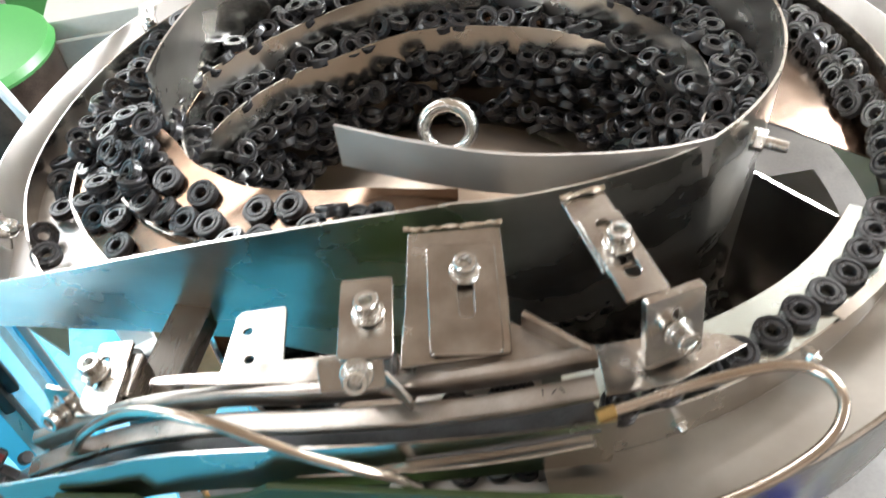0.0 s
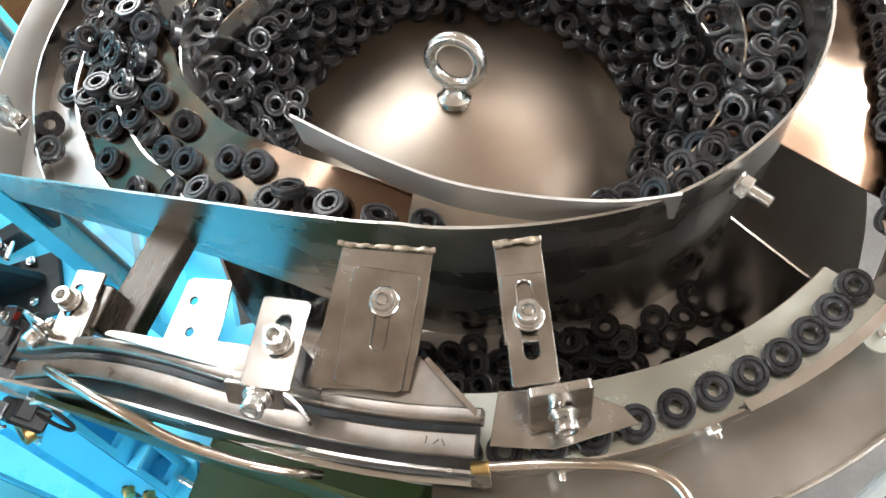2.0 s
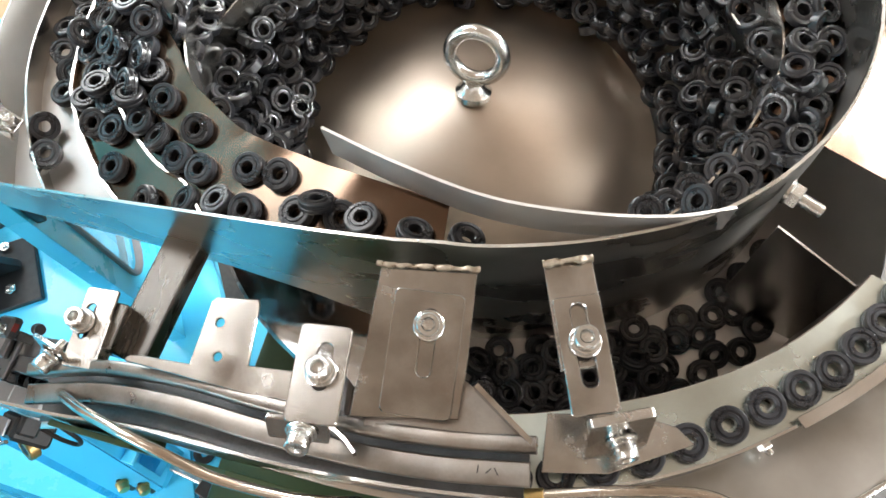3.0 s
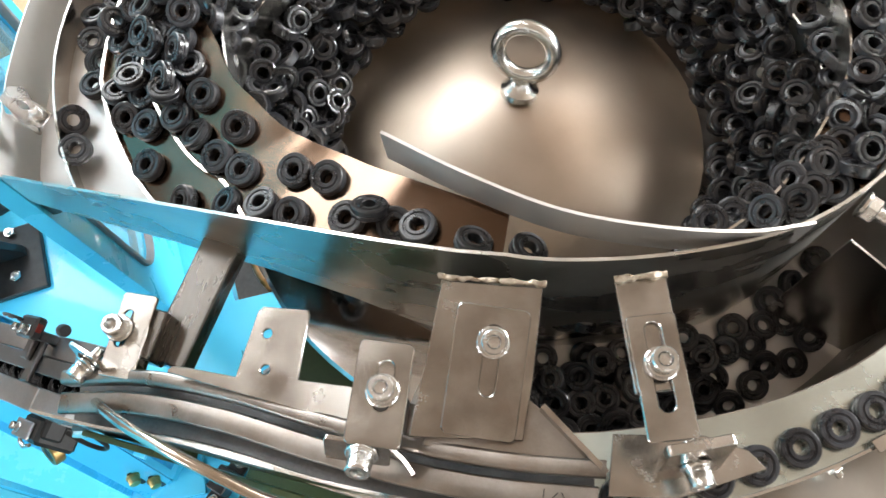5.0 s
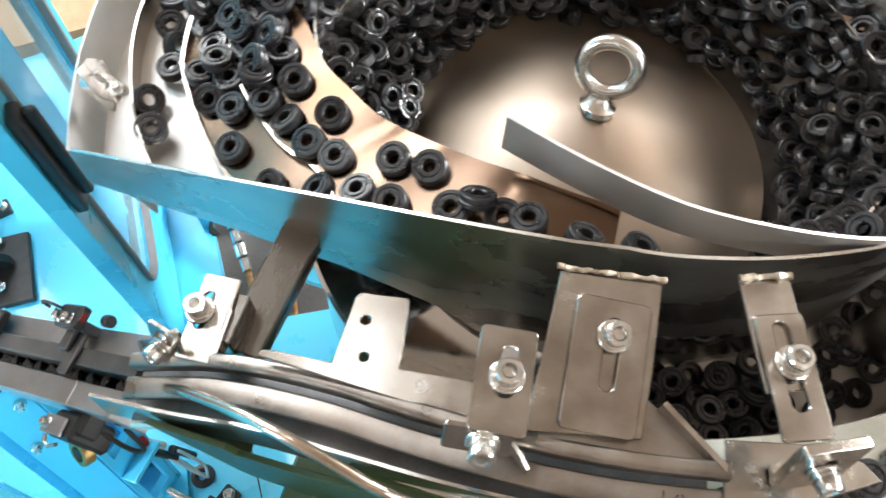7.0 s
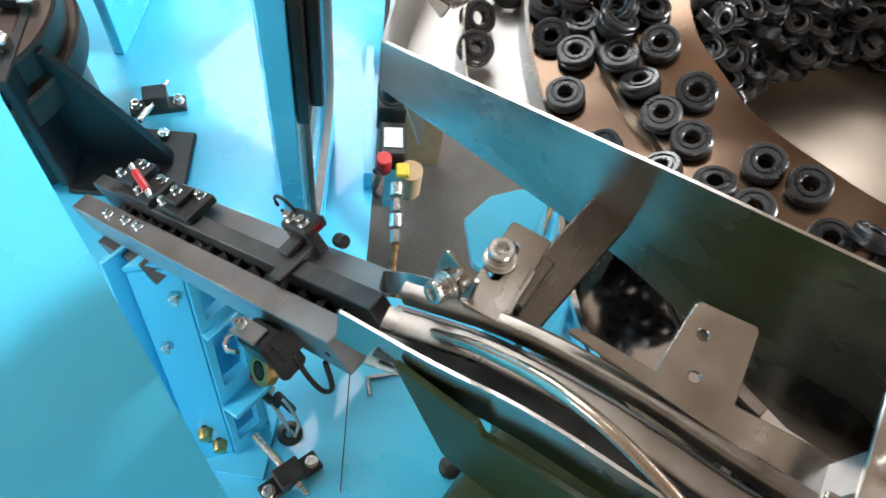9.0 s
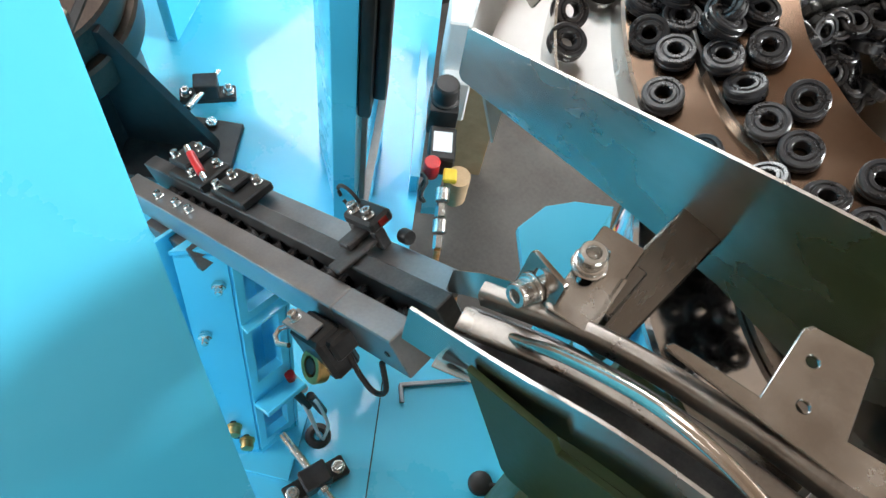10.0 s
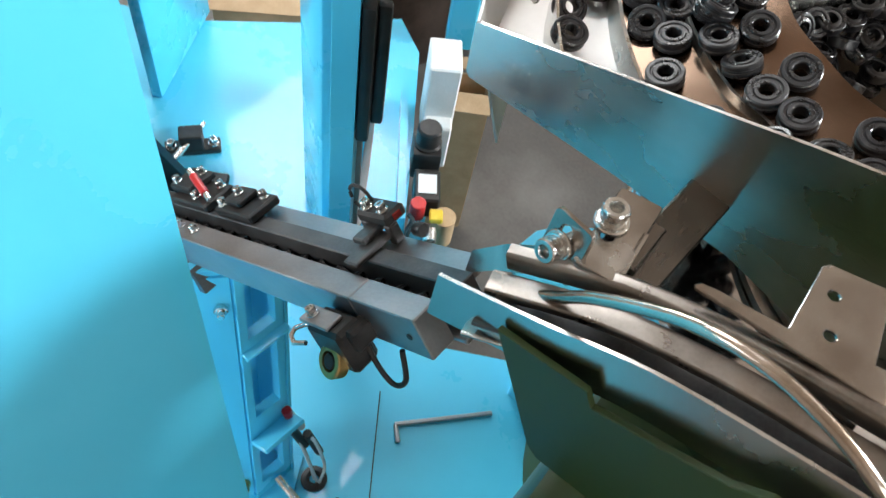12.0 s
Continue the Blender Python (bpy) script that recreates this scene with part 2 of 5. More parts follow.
def rounded(w, h, r, seg=4):
    """The outline of a rounded oblong about the origin."""
    out = []
    for cx, cy, a0 in ((w / 2 - r, h / 2 - r, 0), (-w / 2 + r, h / 2 - r, 90), (-w / 2 + r, -h / 2 + r, 180), (w / 2 - r, -h / 2 + r, 270)):
        for k in range(seg + 1):
            a = radians(a0 + 90 * k / seg)
            out.append((cx + r * math.cos(a), cy + r * math.sin(a)))
    return out


def shifted(outline, x, y):
    return [(a + x, b + y) for a, b in outline]


def plate(bm, outline, thick, m=None, holes=()):
    """A flat plate from z 0 down to -thick with holes through it."""
    own = bmesh.new()
    for loop in (outline, *holes):
        vs = [own.verts.new((x, y, 0)) for x, y in loop]
        for a, b in zip(vs, vs[1:] + vs[:1]):
            own.edges.new((a, b))
    bmesh.ops.triangle_fill(own, use_beauty=True, use_dissolve=False, edges=own.edges[:])
    out = bmesh.ops.extrude_face_region(own, geom=own.faces[:])
    bmesh.ops.translate(own, vec=(0, 0, -thick), verts=[g for g in out["geom"] if isinstance(g, bmesh.types.BMVert)])
    bmesh.ops.recalc_face_normals(own, faces=own.faces[:])
    sharp = [e for e in own.edges if len(e.link_faces) == 2 and e.calc_face_angle(0) > 1.0 and abs(e.verts[0].co.z - e.verts[1].co.z) < 1e-6]
    bmesh.ops.bevel(own, geom=sharp, offset=min(0.0005, thick * 0.2), segments=1, affect="EDGES")
    if m is not None:
        bmesh.ops.transform(own, matrix=m, verts=own.verts[:])
    me = bpy.data.meshes.new("tmp")
    own.to_mesh(me)
    own.free()
    bm.from_mesh(me)
    bpy.data.meshes.remove(me)
    return bm


def frame_of(origin, x_to, y_to):
    """A pose at origin, x axis towards x_to, y axis on the side of y_to."""
    o, x, y = Vector(origin), Vector(x_to) - Vector(origin), Vector(y_to) - Vector(origin)
    x.normalize()
    z = x.cross(y).normalized()
    y = z.cross(x)
    return Matrix.Translation(o) @ Matrix((x, y, z)).transposed().to_4x4()


def screw(parent, m, d=0.006, shank=0.012, name="screw"):
    """A socket head screw with spring and flat washers; z is its axis, the clamped face at 0."""
    k = d / 0.006
    bm = bmesh.new()
    lathe(bm, [(0.0062 * k, 0), (0.0066 * k, 0.0003 * k), (0.0066 * k, 0.0011 * k), (0.0062 * k, 0.0014 * k), (0.0054 * k, 0.0014 * k),
               (0.0055 * k, 0.0016 * k), (0.0055 * k, 0.0028 * k), (0.0047 * k, 0.003 * k)], m, 20)
    ring = bm
    bm = bmesh.new()
    z0, z1 = 0.003 * k, 0.009 * k
    lathe(bm, [(0, -shank), (0.0028 * k, -shank), (0.003 * k, -shank + 0.0005), (0.003 * k, z0), (0.0048 * k, z0), (0.005 * k, z0 + 0.0004 * k),
               (0.005 * k, z1 - 0.0006 * k), (0.0045 * k, z1), (0.0029 * k, z1)], m, 24)
    lathe(bm, [(0.0029 * k, z1), (0.0026 * k, z1 - 0.0004 * k), (0.0025 * k, z1 - 0.0035 * k), (0, z1 - 0.004 * k)], m @ pose(0, 0, 0), 6)
    head = part(name, bm, ZINC, parent)
    part("washer", ring, ZINC, head)
    return head


def hex_nut(parent, m, d=0.006, bolt=0.0, name="nut"):
    k = d / 0.006
    bm = bmesh.new()
    lathe(bm, [(0.003 * k, 0), (0.0052 * k, 0), (0.0057 * k, 0.0006 * k), (0.0057 * k, 0.0044 * k), (0.0052 * k, 0.005 * k), (0.003 * k, 0.005 * k)], m, 6)
    if bolt:
        lathe(bm, [(0.003 * k, -0.002), (0.003 * k, bolt - 0.0008), (0.0024 * k, bolt), (0, bolt)], m, 14)
    return part(name, bm, ZINC, parent)


# ---- lamps ----
area_lamp("side_light", (4.35, 3.7, 3.25), (-0.1, 0.5, 1.0), 1.5, 0.8, 860, (0.95, 0.985, 1.0))
# Added fill lamps with no window seen: south-east, north-west and south-west.
area_lamp("side_light", (4.35, -0.9, 2.7), (-0.4, 0.2, 1.0), 2.4, 1.6, 130, (0.95, 0.985, 1.0))
area_lamp("side_light", (-4.35, 3.4, 2.4), (-0.3, 0.6, 1.0), 3.0, 1.8, 330, (0.93, 0.98, 1.0))
area_lamp("side_light", (-3.0, -3.35, 2.4), (-0.4, 0.4, 1.0), 3.0, 1.8, 330, (0.98, 0.99, 1.0))
# Added overhead lamps, no fittings seen, placed for glare on table and tracks.
for x, y, w, h, p in ((-0.94, 0.95, 0.12, 0.6, 3), (-2.6, 1.3, 1.5, 0.7, 36), (1.6, 3.6, 2.0, 0.4, 14), (-2.5, 2.6, 1.4, 1.1, 62)):
    area_lamp("ceiling_light", (x, y, 3.93), (x, y, 0), w, h, p, (0.97, 0.985, 1.0))

# ---- the room ----
def slab(name, size, at, material, label, category):
    bm = new_box(size)
    ob = part(name, bm, material, None, label, Matrix.Translation(at))
    return tagged(ob, category=category, kind="structure")


slab("floor", (9, 9, 0.2), (0, 1, -0.1), CONCRETE, "worn dark grey concrete workshop floor with pale stains", "floor")
slab("ceiling", (9.4, 9.4, 0.1), (0, 1, 4.05), CEIL, "plain warm beige workshop ceiling", "ceiling")
slab("wall_north", (9.4, 0.2, 4), (0, 5.6, 2), PLASTER, "plain brown-grey workshop wall", "wall")
slab("wall_south", (9.4, 0.2, 4), (0, -3.6, 2), PLASTER, "plain brown-grey workshop wall", "wall")
slab("wall_west", (0.2, 9, 4), (-4.6, 1, 2), PLASTER, "plain brown-grey workshop wall", "wall")
slab("wall_east", (0.2, 9, 4), (4.6, 1, 2), PLASTER, "plain brown-grey workshop wall", "wall")
# ---- the machine beside the feeder ----
TABLE = 0.45


def machine_table():
    t = thing("machine_table", "glossy cyan painted steel machine base with seams", "machine base", at=(-1.0, 0.35, 0))
    bm = bmesh.new()
    plate(bm, [(-1.6, -0.6), (-0.03, -0.6), (-0.03, 0.42), (-0.115, 0.491), (-0.243, 0.605), (-0.396, 0.52), (-0.445, 0.595), (-0.586, 0.798), (-0.722, 0.986), (-0.80, 1.03), (-0.923, 0.888), (-1.046, 0.768), (-1.6, 0.45)], 0.03, Matrix.Translation((0, 0, TABLE)))
    top = part("top_plate", bm, CYAN, t, m=Matrix.Translation((0, 0, 0)))
    top.matrix_parent_inverse = t.matrix_basis.inverted()
    bm = new_box((0.0015, 0.20, 0.0006), Matrix.Translation((-0.298, 0.365, TABLE + 0.0004)) @ Matrix.Rotation(radians(35), 4, "Z"))
    seam = part("seam", bm, BLACK, t)
    seam.matrix_parent_inverse = t.matrix_basis.inverted()
    bm = bmesh.new()
    box(bm, (0.9, 1.2, TABLE - 0.034), Matrix.Translation((-1.05, -0.1, (TABLE - 0.03) / 2 - 0.002)), 0.01)
    b = part("base_box", bm, CYAN, t)
    b.matrix_parent_inverse = t.matrix_basis.inverted()


def upright(name, label, category, a, b, z0, z1, thick, material, bevel=0.004):
    """A vertical panel that stands on the plan line from a to b."""
    va, vb = Vector((*a, 0)), Vector((*b, 0))
    d = vb - va
    m = Matrix.Translation((va + vb) / 2 + Vector((0, 0, z0))) @ Matrix.Rotation(math.atan2(d.y, d.x), 4, "Z")
    t = thing(name, label, category, at=m)
    bm = new_box((d.length, thick, z1 - z0), Matrix.Translation((0, 0, (z1 - z0) / 2)), bevel, 2)
    part("panel", bm, material, t)
    return t, d.length


machine_table()
upright("machine_column", "tall cyan painted machine column bolted to the base", "machine column", (-0.648, 0.635), (-0.56, 0.577), TABLE, 1.7, 0.035, CYAN)

# ---- the bowl ----
AX, AY = 0.03, 0.60


def Q(r, a, z):
    return (AX + r * math.cos(radians(a)), AY + r * math.sin(radians(a)), z)


def arc(a0, a1, step=3.0):
    n = max(2, int(abs(a1 - a0) / step))
    return [a0 + (a1 - a0) * k / n for k in range(n + 1)]


def ease(x, *stops):
    """A smooth line through (x, y) stops."""
    xs, ys = [s[0] for s in stops], [s[1] for s in stops]
    if x <= xs[0]:
        return ys[0]
    if x >= xs[-1]:
        return ys[-1]
    i = max(k for k in range(len(xs) - 1) if xs[k] <= x)
    def slope(k):
        if k == 0 or k == len(xs) - 1:
            j = min(k, len(xs) - 2)
            return (ys[j + 1] - ys[j]) / (xs[j + 1] - xs[j])
        return (ys[k + 1] - ys[k - 1]) / (xs[k + 1] - xs[k - 1])
    h = xs[i + 1] - xs[i]
    t = (x - xs[i]) / h
    return (ys[i] * (2 * t ** 3 - 3 * t * t + 1) + ys[i + 1] * (3 * t * t - 2 * t ** 3)
            + h * (slope(i) * (t ** 3 - 2 * t * t + t) + slope(i + 1) * (t ** 3 - t * t)))


def r_wall(a):
    return ease(a, (276, 0.178), (293, 0.180), (309, 0.189), (326, 0.207), (340, 0.221), (353, 0.234), (372, 0.246), (420, 0.25), (480, 0.245), (530, 0.232), (555, 0.234))


def r_lip_high(a):
    return ease(a, (-60, 0.17), (-8, 0.188), (2, 0.197), (12, 0.204), (22, 0.205), (46, 0.199), (90, 0.193), (130, 0.194), (150, 0.203), (168, 0.227), (178, 0.233), (187, 0.226), (215, 0.205))


def r_lip_low(a):
    return ease(a, (-40, 0.188), (11, 0.197), (28, 0.187), (52, 0.177), (82, 0.164), (113, 0.166), (134, 0.166), (153, 0.183), (172, 0.205), (186, 0.219), (196, 0.222), (220, 0.21))


def r_edge(a):
    return ease(a, (186, 0.252), (194, 0.226), (203.5, 0.2105), (209.5, 0.197), (216, 0.186), (225, 0.169), (235, 0.155), (253, 0.143), (276, 0.141), (285, 0.145))


def r_ridge(a):
    return ease(a, (186, 0.292), (202, 0.272), (210.5, 0.257), (217, 0.245), (221, 0.234), (228, 0.232), (236, 0.235))


def r_step(a):
    return ease(a, (120, 0.315), (197, 0.314), (200, 0.311), (207, 0.301), (215, 0.289), (219, 0.282))


def band(bm, a0, a1, inner, outer, thick=0.0015, step=3.0):
    """A ring-shaped floor; inner and outer give (r, z) at an angle."""
    rows = []
    for a in arc(a0, a1, step):
        (r0, z0), (r1, z1) = inner(a), outer(a)
        rows.append((Q(r0, a, z0), Q(r1, a, z1)))
    return sheet(bm, rows, thick)


def wall(bm, a0, a1, r, z0, z1, thick=0.0016, step=3.0, lean=0.0):
    return sheet(bm, [(Q(r(a) - lean, a, z0(a)), Q(r(a), a, z1(a))) for a in arc(a0, a1, step)], thick)


BOWL = thing("vibratory_bowl", "stainless steel vibratory feeder bowl with spiral tracks full of rubber washers", "parts feeder", at=(AX, AY, 1.0))
INV = Matrix.Translation((AX, AY, 1.0)).inverted()


def bowl_part(name, bm, material, label=""):
    ob = part(name, bm, material, BOWL, label)
    ob.matrix_parent_inverse = INV
    return ob


# the high inner wall, which runs out straight into a deflector sheet
rows = []
for x, y, zt, zb in ((-0.314, 0.419, 1.160, 1.121), (-0.311, 0.4186, 1.162, 1.117), (-0.26, 0.4175, 1.176, 1.118), (-0.2, 0.417, 1.192, 1.118), (-0.12, 0.416, 1.214, 1.115),
                     (-0.06, 0.416, 1.228, 1.098), (-0.02, 0.4165, 1.237, 1.075), (0.02, 0.419, 1.243, 1.055)):
    rows.append(((x, y, zb), (x, y, zt)))
for a in arc(276, 549, 3):
    zt = ease(a, (276, 1.246), (360, 1.245), (480, 1.25), (555, 1.245))
    rows.append((Q(r_wall(a), a, 1.05), Q(r_wall(a), a, zt)))
bowl_part("inner_wall", sheet(bmesh.new(), rows, 0.002), STEEL_WALL, "polished stainless wall running out into a straight deflector")

bowl_part("lip", wall(bmesh.new(), -60, 215, r_lip_high, lambda a: 1.15, lambda a: 1.19), STEEL)
bowl_part("lip", wall(bmesh.new(), -40, 220, r_lip_low, lambda a: 1.05, lambda a: 1.16), STEEL)
bowl_part("track", band(bmesh.new(), -40, 215, lambda a: (r_lip_low(a), 1.145), lambda a: (r_lip_high(a) + 0.002, 1.152)), STEEL_TRACK)
bowl_part("track", band(bmesh.new(), -60, 189, lambda a: (r_lip_high(a), 1.172), lambda a: (r_wall(a + 360) - 0.001, 1.18)), STEEL_TRACK)
# bowl bottom and dome
bowl_part("bottom", lathe(bmesh.new(), [(0.0, 1.046), (0.183, 1.046), (0.183, 1.04), (0.0, 1.04)], Matrix.Translation((AX, AY, 0)), 64), STEEL_RAIL)
prof = [(0.159, 1.047)] + [(0.159 * (1 - k / 18), 1.052 + 0.068 * (1 - (1 - k / 18) ** 1.5)) for k in range(18)] + [(0.0, 1.120)]
bowl_part("dome", lathe(bmesh.new(), prof, Matrix.Translation((0.015, 0.592, 0)), 72), STEEL_DOME, "spun steel dome with a brown reflection tinted into its colour")
# the floor from the inner track out to the left, in two terraces with low rims
def floor_in(a):
    return (r_edge(a), ease(a, (186, 1.195), (216, 1.197), (235, 1.208), (253, 1.220), (285, 1.224)))
def floor_out(a):
    y = ease(a, (189, 0.4195), (245, 0.4195), (262, 0.424), (276, 0.4265))
    r = min(r_step(a), (AY - y) / max(1e-3, -math.sin(radians(a)))) if math.sin(radians(a)) < 0 else r_step(a)
    return (r, ease(a, (189, 1.164), (218, 1.168), (230, 1.185), (253, 1.21), (285, 1.215)))
def floor_mid(a):
    r = min(r_ridge(a), floor_out(a)[0] - 0.0005)
    return (max(r, r_edge(a) + 0.001), ease(a, (186, 1.178), (216, 1.181), (235, 1.196), (253, 1.2105), (285, 1.2155)))
bowl_part("track", band(bmesh.new(), 186, 275, floor_in, floor_mid, 0.0016, 2), STEEL_TRACK, "worn track floor with a brown reflection in its colour, fanning out to the outer ring")
bowl_part("track", band(bmesh.new(), 186, 240, lambda a: (floor_mid(a)[0] - 0.001, floor_mid(a)[1] - 0.003), floor_out, 0.0016, 2), STEEL_TRACK)
bowl_part("track_rim", wall(bmesh.new(), 186, 230, lambda a: floor_mid(a)[0], lambda a: floor_mid(a)[1] - 0.004, lambda a: floor_mid(a)[1] + 0.0035, 0.0022, 2), STEEL, "polished low rim between the track terraces")
bowl_part("track", band(bmesh.new(), -8, 189, lambda a: (r_wall(a + 360), ease(a, (-8, 1.194), (60, 1.19), (120, 1.18), (189, 1.18))), lambda a: (ease(a, (-8, 0.33), (90, 0.335), (189, 0.31)), ease(a, (-8, 1.162), (60, 1.163), (120, 1.165)))), STEEL_TRACK)
def to_front(a, r):
    """The radius, cut off at the front wall."""
    return min(r, (AY - 0.4185) / -math.sin(radians(a))) if a > 185 else r
def r_outer(a):
    return ease(a, (-14, 0.332), (90, 0.335), (190, 0.353), (200, 0.348), (211, 0.336), (219, 0.322))
bowl_part("outer_track", band(bmesh.new(), 90, 221, lambda a: (to_front(a, r_step(a)) - 0.003, 1.15), lambda a: (to_front(a, r_outer(a)), 1.145)), STEEL_MATT)
bowl_part("step", wall(bmesh.new(), 120, 222, lambda a: to_front(a, r_step(a)), lambda a: 1.145, lambda a: 1.170, 0.0024), STEEL)
bowl_part("outer_wall", wall(bmesh.new(), -14, 212.4, r_outer, lambda a: 1.13, lambda a: ease(a, (0, 1.2), (211, 1.165))), STEEL)
bowl_part("outer_shell", wall(bmesh.new(), -30, 208, lambda a: 0.388, lambda a: 1.06, lambda a: ease(a, (-30, 1.15), (0, 1.18), (211, 1.162)), lean=0.03), STEEL_MATT)
bowl_part("outer_floor", band(bmesh.new(), -30, 208, lambda a: (0.33, 1.13), lambda a: (0.386, 1.125)), STEEL_MATT)
# the lower pit in front, the sloping shelf for the row of washers and the apron
bowl_part("pit_floor", band(bmesh.new(), 262, 374, lambda a: (0.16, 1.048), lambda a: (ease(a, (335, 0.30), (345, 0.334)), 1.05)), STEEL_MATT)
def shelf_top(a):
    return (ease(a, (262, 0.262), (296, 0.264), (310, 0.272), (323, 0.283), (338, 0.294)), 1.184)
def shelf_low(a):
    return (ease(a, (262, 0.305), (285, 0.306), (300, 0.311), (316, 0.319), (336, 0.335), (345, 0.34)), 1.186)
def apron_r(a):
    return ease(a, (262, 0.345), (290, 0.355), (310, 0.366), (336, 0.386), (352, 0.392))
bowl_part("shelf", band(bmesh.new(), 287, 338, shelf_top, shelf_low), STEEL_SHELF, "pale steel shelf with a green reflection tinted in, carrying a row of washers")
bowl_part("shelf_web", sheet(bmesh.new(), [(Q(shelf_top(a)[0], a, 1.05), Q(shelf_top(a)[0], a, 1.183)) for a in arc(285, 338)], 0.0015), STEEL_RAIL)
bowl_part("shelf_rim", wall(bmesh.new(), 287, 342, lambda a: shelf_low(a)[0] + 0.001, lambda a: 1.158, lambda a: 1.19), STEEL)
bowl_part("apron", band(bmesh.new(), 283, 352, lambda a: (shelf_low(a)[0] + 0.002, 1.157), lambda a: (apron_r(a), 1.163)), STEEL_DULL, "smooth grey steel apron below the washer row")
bowl_part("apron_wall", wall(bmesh.new(), 283, 352, lambda a: apron_r(a) + 0.001, lambda a: 1.09, lambda a: 1.167), STEEL)
bowl_part("apron_rim", pipe(bmesh.new(), [Q(apron_r(a) + 0.001, a, 1.167) for a in arc(283, 352)], 0.0022, 8), STEEL)
bowl_part("divider", sheet(bmesh.new(), [((0.236, 0.497, 1.06), (0.238, 0.498, 1.206)), ((0.295, 0.481, 1.06), (0.297, 0.481, 1.18))], 0.0016), STEEL)
# inside deflector strip
strip = spline([(-0.033, 0.4645, 1.272), (0.016, 0.4550, 1.267), (0.070, 0.4495, 1.262), (0.122, 0.4550, 1.257), (0.170, 0.4670, 1.252), (0.204, 0.4830, 1.2475)], 6)
bowl_part("deflector", sheet(bmesh.new(), [((p.x, p.y + 0.002, p.z - 0.034), p) for p in strip], 0.0018), STEEL_MATT, "plain rolled steel deflector strip over the dome")


def eye_bolt():
    t = thing("eye_bolt", "zinc plated lifting eye bolt on the dome", "eye bolt", at=Matrix.Translation((0.0175, 0.598, 1.1185)) @ Matrix.Rotation(radians(-21), 4, "X"))
    bm = bmesh.new()
    seg, R, r = 40, 0.0206, 0.006
    rows = []
    for k in range(seg):
        a = k * math.tau / seg
        rows.append([bm.verts.new(((R + r * math.cos(b)) * math.cos(a), r * 0.9 * math.sin(b), 0.0375 + (R + r * math.cos(b)) * math.sin(a))) for b in [j * math.tau / 12 for j in range(12)]])
    for p, q in zip(rows, rows[1:] + rows[:1]):
        for j in range(12):
            bm.faces.new((p[j], p[(j + 1) % 12], q[(j + 1) % 12], q[j]))
    part("ring", bm, ZINC, t)
    part("collar", lathe(bmesh.new(), [(0, 0.0), (0.0145, 0.0), (0.0145, 0.005), (0.011, 0.008), (0.0085, 0.014), (0, 0.016)], None, 24), ZINC, t)


eye_bolt()

# ---- guide rails in front ----
def rail_line(dy, dz):
    pts = ((-0.205, 0.300, 1.158), (-0.15, 0.312, 1.175), (-0.09, 0.316, 1.189), (-0.03, 0.3145, 1.2), (0.03, 0.3155, 1.21), (0.08, 0.3205, 1.217), (0.126, 0.329, 1.223))
    return spline([(x, y + dy, z + dz) for x, y, z in pts], 6)


RAILS = thing("guide_rail", "pair of curved steel guide rails with a narrow lane", "guide rail", at=(-0.04, 0.3, 1.19))
RINV = Matrix.Translation((-0.04, 0.3, 1.19)).inverted()
def rail_part(name, bm, material, label=""):
    ob = part(name, bm, material, RAILS, label)
    ob.matrix_parent_inverse = RINV
    return ob
rail_part("inner_rail", sweep(bmesh.new(), rail_line(0.001, 0), rounded(0.009, 0.013, 0.0025)), STEEL_RAIL)
rail_part("outer_rail", sweep(bmesh.new(), rail_line(-0.0143, -0.006), rounded(0.0135, 0.006, 0.0015)), STEEL_RAIL)
rail_part("lane_floor", sweep(bmesh.new(), rail_line(-0.013, -0.026), rounded(0.032, 0.003, 0.001)), BLACK_STEEL)
front = spline([(-0.228, 0.276, 1.146), (-0.173, 0.278, 1.164), (-0.119, 0.283, 1.179), (-0.06, 0.284, 1.19), (0.0, 0.286, 1.196), (0.07, 0.293, 1.2), (0.137, 0.304, 1.203)], 6)
rail_part("front_sheet", sheet(bmesh.new(), [((p.x, p.y - 0.002, p.z - 0.038), p) for p in front], 0.002), STEEL)

# ---- brackets and screws on the bowl ----
def bead(t, a, b, r=0.0021):
    """An uneven weld seam from a to b."""
    a, b = Vector(a), Vector(b)
    n = max(16, int((b - a).length / 0.0011))
    d = (b - a).normalized()
    s = d.cross(Vector((0, 0, 1))).normalized()
    u = s.cross(d)
    bm = bmesh.new()
    rows = []
    for k in range(n + 1):
        w = noise.noise(Vector((k * 0.17, a.x * 90, 0)))
        p = a.lerp(b, k / n) + u * (0.0011 * w) + s * (0.0008 * noise.noise(Vector((k * 0.29, 7, a.y * 60))))
        rr = r * (0.72 + 0.06 * math.sin(k * 1.1 + 3 * w) + 0.5 * noise.noise(Vector((k * 0.13, 3, a.y * 50))))
        rows.append([bm.verts.new(p + (s * math.cos(j * math.tau / 8) * 1.1 + u * math.sin(j * math.tau / 8) * 0.75) * rr) for j in range(8)])
    for p, q in zip(rows, rows[1:]):
        for j in range(8):
            bm.faces.new((p[j], p[(j + 1) % 8], q[(j + 1) % 8], q[j]))
    bm.faces.new(rows[0])
    bm.faces.new(rows[-1])
    return part("weld_bead", bm, WELD, t, "rough bright weld bead")


def slot(x, y, w, l):
    return shifted(rounded(w, l, w / 2 - 0.0001, 6), x, y)[::-1]


